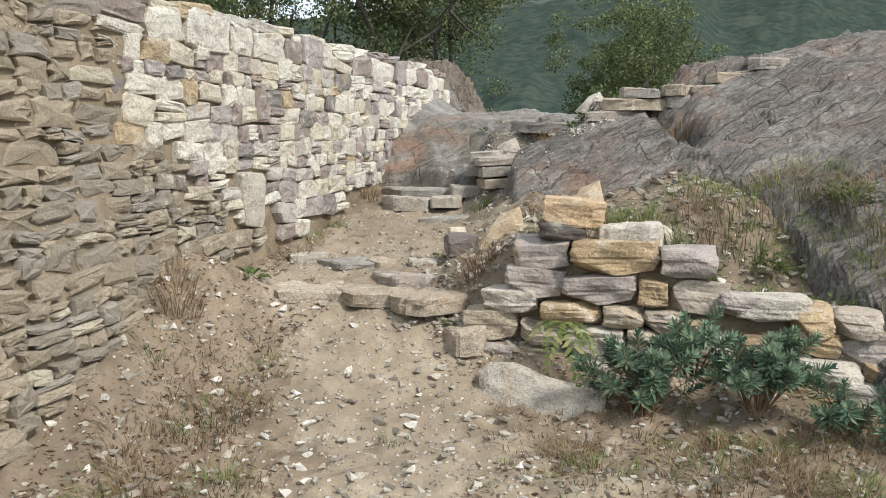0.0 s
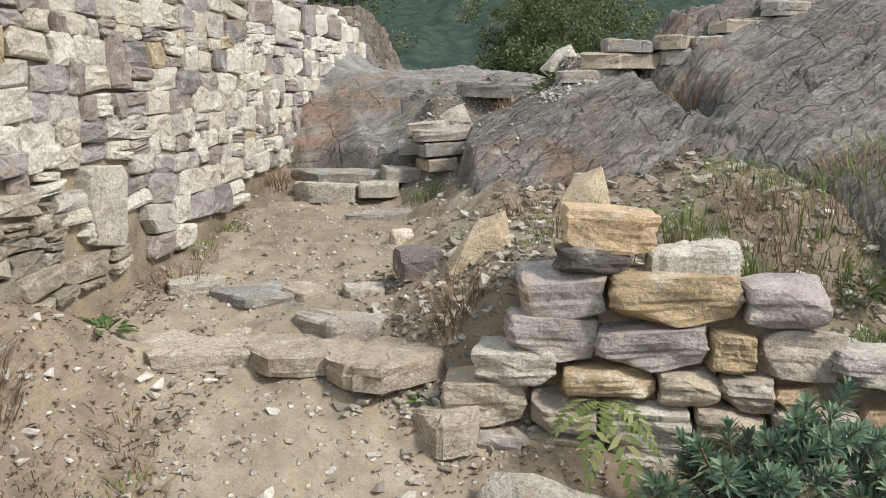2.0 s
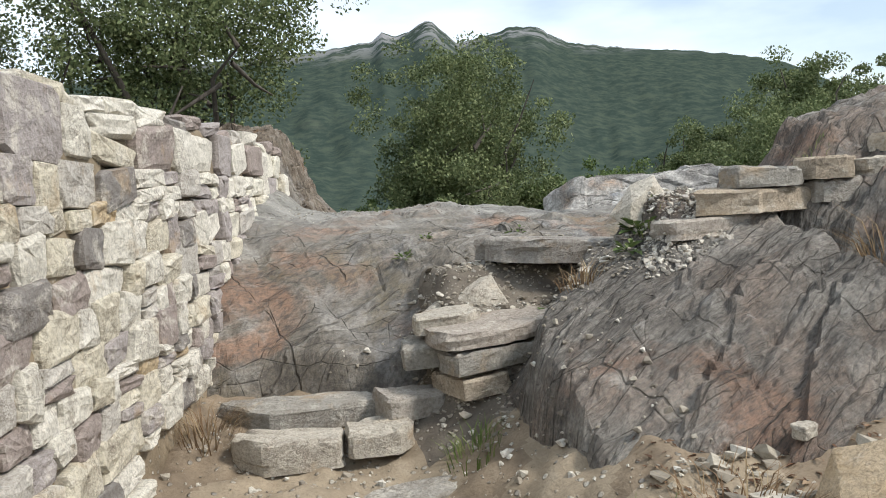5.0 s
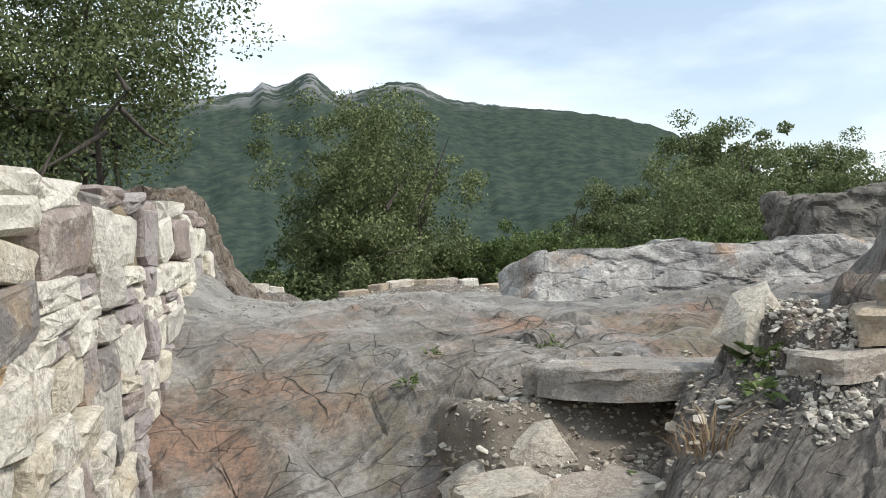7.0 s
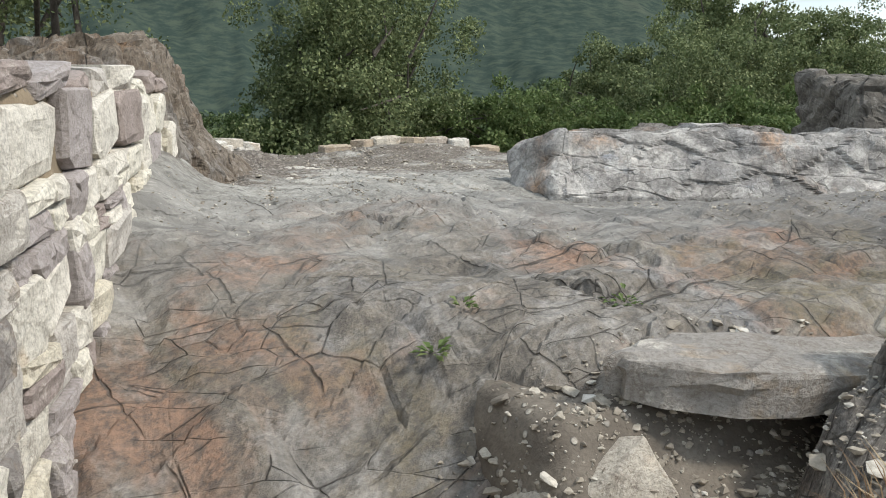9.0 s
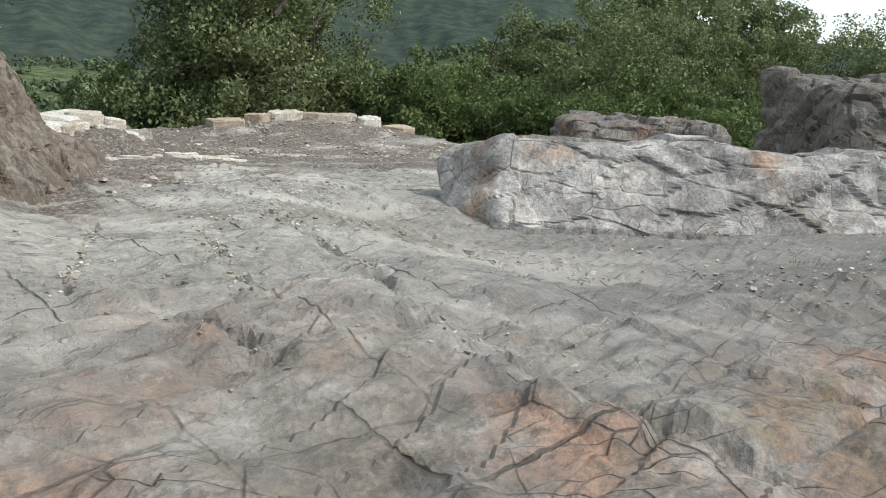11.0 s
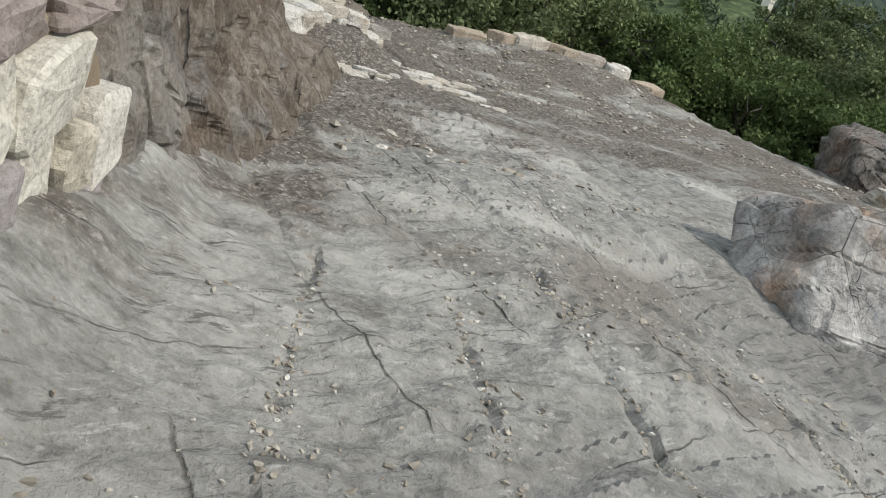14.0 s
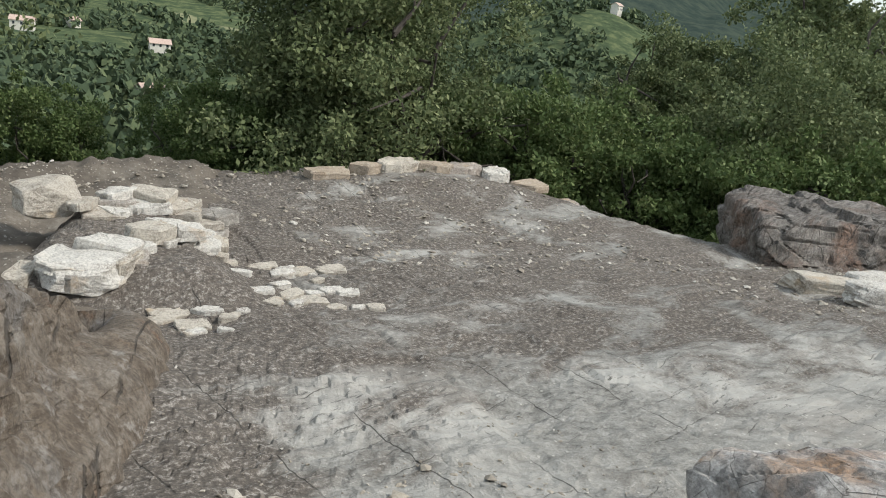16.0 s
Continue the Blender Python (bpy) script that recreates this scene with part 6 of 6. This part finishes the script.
herbs = []
for k, (x, y, n, s, l) in enumerate(((-1.15, 5.28, 22, 0.12, 0.09), (-0.85, 5.25, 16, 0.09, 0.07), (0.42, 8.6, 26, 0.08, 0.04), (0.58, 8.75, 20, 0.06, 0.035), (1.28, 7.75, 40, 0.12, 0.07), (0.85, 7.75, 14, 0.1, 0.08), (0.05, 4.9, 26, 0.08, 0.035), (-0.4, 7.7, 20, 0.08, 0.04),
                                    (1.05, 8.6, 40, 0.12, 0.03), (2.0, 5.2, 140, 0.3, 0.05), (2.5, 5.3, 160, 0.34, 0.05), (2.9, 5.2, 160, 0.34, 0.05), (2.2, 4.8, 120, 0.26, 0.05), (2.7, 4.75, 120, 0.26, 0.05), (1.6, 5.15, 60, 0.16, 0.045), (0.0, 6.0, 16, 0.06, 0.04), (0.4, 6.1, 40, 0.1, 0.05), (1.35, 4.05, 40, 0.12, 0.05), (1.15, 7.6, 30, 0.1, 0.06))):
    herbs.append(leafy("herb", x, y, float(surface(x, y)), n, s, l, 600 + k, M_BUSH, ""))
meadow("herbs", M_BUSH, "small green herbs rooted in cracks", herbs)


def frond(turn, long, droop):
    """One arching frond with paired leaflets."""
    v, f = [], []
    for i in range(13):
        t = (i + 1) / 13
        at = np.array([math.cos(turn) * long * t, math.sin(turn) * long * t, long * (0.5 * t - droop * t * t)])
        side = np.array([-math.sin(turn), math.cos(turn), 0])
        ahead = np.array([math.cos(turn), math.sin(turn), 0.5 - 2 * droop * t])
        leaf = long * 0.22 * math.sin(math.pi * min(1.0, 0.16 + 0.84 * t)) + 0.008
        for sign in (-1, 1):
            k = len(v)
            tip = at + side * sign * leaf + ahead * leaf * 0.35 - np.array([0, 0, leaf * 0.15])
            v += [at, at + (tip - at) * 0.45 + ahead * 0.010, tip, at + (tip - at) * 0.45 - ahead * 0.010]
            f.append((k, k + 1, k + 2, k + 3))
    return np.array(v), f


fern = put("fern", None, None, Matrix.Translation((0.66, 4.62, 0.50)), "pale green fern hanging from the retaining wall", "fern")
for k, (turn, long, droop) in enumerate(((-2.6, 0.24, 0.8), (-2.0, 0.28, 1.2), (-1.4, 0.30, 1.6), (-0.9, 0.24, 1.1))):
    v, f = frond(turn, long, droop)
    put("frond", mesh_of("frond", v, f, M_GRASS), fern)


# dead leaves and twigs
rng = np.random.RandomState(61)
n = 16000
x, y = rng.uniform(-1.7, 2.4, n), rng.uniform(2.8, 7.4, n)
track = np.abs(x - np.interp(y, [2.8, 4.4, 5.3, 6.4, 7.4], [0.0, -0.1, -0.45, -0.4, -0.1]))
ok = (wall_side(x, y) > 0.05) & (track + 0.5 * vnoise(x * 1.7, y * 1.7, 0, 97) > 0.62) & (slab_height(x, y) < ground_height(x, y) + 0.05)
x, y = x[ok], y[ok]
size = rng.uniform(0.012, 0.045, len(x))
thin = rng.uniform(0.12, 0.5, len(x))
lit_v = np.array([(-0.5, 0, 0), (0, 0.5, 0.12), (0.5, 0, 0), (0, -0.5, 0.12)])
places = mats(x, y, ground_height(x, y) + 0.004, size, size * thin, size, rng.uniform(0, 6.28, len(x)), 0.35, rng)
lv, lf = joined(lit_v, np.array([[0, 1, 2, 3]]), places)
put("leaf_litter", mesh_of("leaf_litter", lv, lf, M_LITTER), label="dead leaves and twigs on the earth", category="litter", kind="stuff")
weeds, straws = [], []
for k in range(46):
    x, y = rng.uniform(0.55, 2.3), rng.uniform(3.35, 4.3)
    (weeds if k % 5 < 2 else straws).append(tuft("weed", x, y, 60, 0.13, rng.uniform(0.05, 0.13), 0.0022, 0.9, 700 + k, M_GRASS, ""))
for k in range(30):
    x, y = rng.uniform(-1.65, -0.9), rng.uniform(3.2, 4.9)
    if wall_side(x, y) > 0.08:
        (weeds if k % 3 == 0 else straws).append(tuft("weed", x, y, 60, 0.12, rng.uniform(0.05, 0.12), 0.0022, 0.9, 760 + k, M_GRASS, ""))
for k in range(22):
    x, y = rng.uniform(0.6, 2.9), rng.uniform(4.95, 5.9)
    (weeds if k % 2 else straws).append(tuft("weed", x, y, 70, 0.16, rng.uniform(0.07, 0.2), 0.0022, 0.8, 820 + k, M_GRASS, ""))
meadow("weeds", M_GRASS, "low green weeds along the path's edges", weeds)
meadow("straw", M_DRY, "dry bent stalks along the path's edges", straws)


# ---- trees ----
def limb(pts, radii, sides=7):
    v, f = [], []
    for i, (p, r) in enumerate(zip(pts, radii)):
        p = np.array(p)
        d = np.array(pts[min(i + 1, len(pts) - 1)]) - np.array(pts[max(i - 1, 0)])
        d = d / max(1e-6, np.linalg.norm(d))
        a = np.cross(d, (0.3, 0.9, 0.1)); a /= np.linalg.norm(a)
        b = np.cross(d, a)
        for k in range(sides):
            t = 2 * math.pi * k / sides
            v.append(p + r * (math.cos(t) * a + math.sin(t) * b))
    for i in range(len(pts) - 1):
        for k in range(sides):
            f.append((i * sides + k, i * sides + (k + 1) % sides, (i + 1) * sides + (k + 1) % sides, (i + 1) * sides + k))
    return v, f


def tree_meshes(seed, high, wide, clear, clumps, leaves, leaf, mat, fill=1.0):
    """Trunk with limbs, and a crown of leaf clumps that leaves gaps: a tree rooted at the origin."""
    r = np.random.RandomState(seed)
    tv, tf = [], []

    def add(pts, radii):
        v, f = limb(pts, radii)
        k = len(tv)
        tv.extend(v)
        tf.extend(tuple(i + k for i in q) for q in f)

    fork = np.array([r.uniform(-0.1, 0.1), r.uniform(-0.1, 0.1), max(clear, 0.5)])
    add([(0, 0, -0.4), fork * 0.5, fork], [0.045 * high, 0.036 * high, 0.03 * high])
    centres = []
    boughs = 9
    for b in range(boughs):
        a = 2 * math.pi * (b + r.uniform(-0.35, 0.35)) / boughs
        e = r.uniform(0.15, 1.3)
        reach = np.array([math.cos(a) * math.cos(e) * wide, math.sin(a) * math.cos(e) * wide, math.sin(e) * (high - fork[2]) * r.uniform(0.75, 1.0)]) * r.uniform(0.75, 1.0)
        m1 = fork + reach * 0.35 + r.normal(size=3) * 0.06 * high
        tip = fork + reach * 0.92
        add([fork, m1, fork + reach * 0.65 + r.normal(size=3) * 0.03 * high, tip], [0.012 * high, 0.008 * high, 0.005 * high, 0.002 * high])
        for q in range(5):
            t = r.uniform(0.35, 0.95)
            p = fork + reach * t
            w = p + r.normal(size=3) * np.array([0.16 * wide, 0.16 * wide, 0.10 * high])
            add([p, (p + w) / 2 + r.normal(size=3) * 0.05, w], [0.006 * high, 0.004 * high, 0.0015 * high])
    mid = np.array([0, 0, clear + (high - clear) * 0.46])
    half = np.array([wide, wide, (high - clear) * 0.56])
    lobes = [(mid + r.uniform(-0.55, 0.55, 3) * half, r.uniform(0.45, 0.7)) for _ in range(7)] + [(mid, 0.72)]
    while len(centres) < clumps:
        c, s = lobes[r.randint(len(lobes))]
        d = r.normal(size=3); d /= np.linalg.norm(d)
        p = c + d * half * s * (r.random() ** 0.42)
        if p[2] > clear * 0.7:
            centres.append(p)
    centres = np.array(centres)
    n = clumps * leaves
    cc = np.repeat(centres, leaves, 0)
    spread = np.repeat(r.uniform(0.05, 0.10, clumps) * wide, leaves)[:, None]
    off = r.normal(size=(n, 3))
    off *= 1.75 * spread * (r.random((n, 1)) ** 0.45) / np.linalg.norm(off, axis=1)[:, None] * (1, 1, 0.72)
    P = cc + off
    u = r.normal(size=(n, 3)); u /= np.linalg.norm(u, axis=1)[:, None]
    w = np.cross(u, r.normal(size=(n, 3))); w /= np.linalg.norm(w, axis=1)[:, None]
    L = (leaf * r.uniform(0.6, 1.3, n))[:, None]
    V = np.stack([P, P + u * L * 0.5 + w * L * 0.28, P + u * L, P + u * L * 0.5 - w * L * 0.28], 1).reshape(-1, 3)
    F = np.arange(n * 4).reshape(-1, 4)
    return mesh_of("trunk", tv, tf, M_BARK, True), mesh_of("crown", V, F, mat)


def tree(name, meshes, x, y, z, size, turn, label, group, category="tree", squash=1.0):
    root = put(name, None, None, Matrix.Translation((x, y, z)) @ pose(0, 0, 0, 0, 0, turn) @ Matrix.Diagonal((size, size, size * squash, 1)), label, category, group)
    put("trunk", meshes[0], root)
    put("crown", meshes[1], root)
    return root


OAK_A = tree_meshes(1, 4.6, 2.6, 0.5, 560, 170, 0.07, M_OAK)
OAK_B = tree_meshes(2, 7.4, 3.7, 1.2, 400, 130, 0.085, M_OAK)
OAK_C = tree_meshes(3, 4.8, 1.8, 0.6, 340, 160, 0.072, M_OAK)
SHRUB = tree_meshes(4, 2.6, 1.5, 0.15, 270, 150, 0.065, M_BUSH)
tree("holm_oak", OAK_A, 5.25, 21.0, 0.0, 1.0, 0, "holm oak with dense dull green foliage just below the hilltop", "holm oaks")
tree("holm_oak", OAK_B, -0.95, 20.6, 0.9, 1.0, 30, "tall spreading holm oak with a dark trunk", "holm oaks")
tree("holm_oak", OAK_B, -4.6, 19.5, 1.0, 0.9, 150, "tall spreading holm oak with a dark trunk", "holm oaks")
tree("holm_oak", OAK_C, 11.0, 22.6, -0.7, 0.95, 0, "holm oak with open crown on the slope", "holm oaks")
tree("holm_oak", OAK_C, 13.4, 21.6, -0.3, 1.2, 80, "tall dark holm oak on the slope", "holm oaks")
tree("holm_oak", OAK_A, 11.4, 20.0, -1.2, 0.95, 140, "holm oak on the slope below the hilltop", "holm oaks")
tree("holm_oak", OAK_C, 17.6, 21.8, -0.4, 1.12, 200, "tall holm oak with an uneven top", "holm oaks")
tree("holm_oak", OAK_A, 15.5, 18.0, -0.9, 0.9, 260, "dense holm oak on the slope", "holm oaks")
k = 0
for x, y, s in ((2.9, 21.6, 0.72), (6.2, 21.3, 0.95), (7.4, 20.1, 1.0), (8.6, 19.4, 1.05), (9.8, 18.4, 1.1), (7.9, 21.8, 1.2), (10.6, 17.2, 1.1), (11.8, 16.6, 1.0), (12.4, 18.4, 1.3), (0.8, 22.2, 0.75), (-0.6, 21.8, 0.7), (3.4, 23.5, 0.8), (-2.8, 22.4, 1.0), (13.2, 15.4, 1.0), (14.6, 16.5, 1.2), (9.0, 21.0, 1.2), (5.4, 23.0, 1.1), (-5.5, 22.6, 1.2), (-7.5, 20, 1.2)):
    tree("shrub", SHRUB, x, y, float(ground_height(np.array(x), np.array(y))) - 0.1, s * (1.0 + 0.05 * (k % 3)), 47 * k, "dense evergreen shrub below the hilltop's edge", "shrubs", "shrub")
    k += 1


# ---- distance ----
def crest(b):
    """Height in degrees of the mountain's outline by compass bearing."""
    return np.interp(b, [-60, -30, -8, 3, 10, 12.2, 12.9, 13.6, 14.8, 15.6, 16.2, 17.8, 19.5, 21.2, 22.9, 24.8, 27.4, 33.3, 36, 39.4, 42, 44.5, 52, 70, 110],
                     [4, 6, 7.5, 8.8, 9.4, 9.7, 10.3, 9.9, 10.3, 10.75, 10.7, 9.3, 9.6, 10.05, 10.0, 8.9, 8.4, 7.6, 7.1, 5.9, 4.2, 3.0, 2.0, 1.5, 2])


def mountain(B, T):
    far = 2300.0
    r = 520 + (far - 520) * T
    b = np.radians(B)
    rise = ss(T, -0.05, 1.0) ** 1.25
    rough = fbm(B * 0.18, T * 4.5, 0, 4, 301) * 0.05 * np.sin(np.pi * np.clip(T, 0, 1)) + 0.004 * fbm(B * 0.9, T * 20, 0, 3, 302)
    peak = far * np.tan(np.radians(crest(B) - 0.35 + 0.07 * fbm(B * 2.0, 0.5, 0, 3, 303))) + 2
    z = -38 + (peak + 38) * np.clip(rise + rough * np.clip(1.2 - rise, 0, 1), 0, 1.02)
    return r * np.sin(b), 8 + r * np.cos(b), z


mv, mf = sheet(np.concatenate([np.arange(-75, -16, 3.0), np.arange(-16, 56, 0.22), np.arange(56, 120, 3.0)]), np.concatenate([np.linspace(0, 1, 110), [1.02]]), mountain)
put("mountain_backdrop", mesh_of("mountain_backdrop", mv, mf[:, ::-1], M_HILL, True), label="wooded mountain ridge with bare rocky summits", category="mountain", kind="structure")

# woods on the valley floor and the lower slopes
rng = np.random.RandomState(33)
bd = rng.normal(size=(26, 3))
bd /= np.linalg.norm(bd, axis=1)[:, None]
bp = bd * 0.5 * rng.uniform(0.6, 1.0, (26, 1))
bu = np.cross(bd + rng.normal(size=(26, 3)) * 0.5, rng.normal(size=(26, 3)))
bu /= np.linalg.norm(bu, axis=1)[:, None]
bw = np.cross(bd, bu)
bv = np.stack([bp - bu * 0.2, bp + bw * 0.16 + bd * 0.05, bp + bu * 0.2, bp - bw * 0.16 - bd * 0.05], 1).reshape(-1, 3)
bf = np.arange(104).reshape(-1, 4)
n = 9000
b, r = np.radians(rng.uniform(-22, 62, n)), 46 * (700 / 46) ** rng.random(n)
x, y = r * np.sin(b), 8 + r * np.cos(b)
keep = vnoise(x * 0.012, y * 0.012, 0, 401) > -0.45
x, y, r = x[keep], y[keep], r[keep]
s = rng.uniform(2.6, 6.0, len(x)) * (1 + r / 700)
places = mats(x, y, ground_height(x, y) + s * 0.25, s, s, s * rng.uniform(0.7, 1.1, len(x)), rng.uniform(0, 6.28, len(x)), 0.2, rng)
lv, lf = joined(bv, bf, places)
put("valley_woods", mesh_of("valley_woods", lv, lf, M_VALLEYTREE), label="distant evergreen woods covering the valley", category="woods", kind="stuff")


def house(bearing, dist, z, long, deep, high, turn):
    x, y = dist * math.sin(radians(bearing)), 8 + dist * math.cos(radians(bearing))
    if z is None:
        z = float(ground_height(np.array(x), np.array(y))) + 1.0
    root = put("house", None, None, pose(x, y, z, 0, 0, turn) @ Matrix.Diagonal((0.75, 0.75, 0.75, 1)), "small whitish house with a pale tiled roof in the valley", "house", "houses in the valley")
    a, d, h = long / 2, deep / 2, high
    put("wall", mesh_of("wall", [(-a, -d, -3), (a, -d, -3), (a, d, -3), (-a, d, -3), (-a, -d, h), (a, -d, h), (a, d, h), (-a, d, h), (-a, 0, h + d * 0.5), (a, 0, h + d * 0.5)],
                        [(0, 1, 5, 4), (1, 2, 6, 9, 5), (2, 3, 7, 6), (3, 0, 4, 8, 7)], M_PLASTER), root)
    e = 0.5
    put("roof", mesh_of("roof", [(-a - e, -d - e, h - 0.2), (a + e, -d - e, h - 0.2), (a + e, 0, h + d * 0.5 + 0.15), (-a - e, 0, h + d * 0.5 + 0.15), (a + e, d + e, h - 0.2), (-a - e, d + e, h - 0.2),
                                 (-a - e, -d - e, h), (a + e, -d - e, h), (a + e, 0, h + d * 0.5 + 0.4), (-a - e, 0, h + d * 0.5 + 0.4), (a + e, d + e, h), (-a - e, d + e, h)],
                        [(0, 3, 2, 1), (3, 5, 4, 2), (6, 7, 8, 9), (9, 8, 10, 11), (0, 1, 7, 6), (4, 5, 11, 10), (1, 2, 8, 7), (2, 4, 10, 8), (3, 0, 6, 9), (5, 3, 9, 11)], M_TILE), root)
    for k in range(3):
        cx = -a + long * (k + 0.5) / 3
        put("window", mesh_of("window", [(cx - 0.5, -d - 0.06, 1.0), (cx + 0.5, -d - 0.06, 1.0), (cx + 0.5, -d - 0.06, 2.3), (cx - 0.5, -d - 0.06, 2.3), (cx - 0.5, -d + 0.1, 1.0), (cx + 0.5, -d + 0.1, 1.0), (cx + 0.5, -d + 0.1, 2.3), (cx - 0.5, -d + 0.1, 2.3)],
                                [(0, 1, 2, 3), (0, 4, 5, 1), (1, 5, 6, 2), (2, 6, 7, 3), (3, 7, 4, 0)], M_PANE), root)


house(8.1, 210, None, 7, 5, 2.6, 20)
house(0.9, 340, None, 10, 6, 3, -10)
house(3.6, 360, None, 5, 5, 3, 30)
house(8.5, 320, None, 9, 6, 2.5, 0)
house(36.5, 440, None, 7, 5, 4, 30)
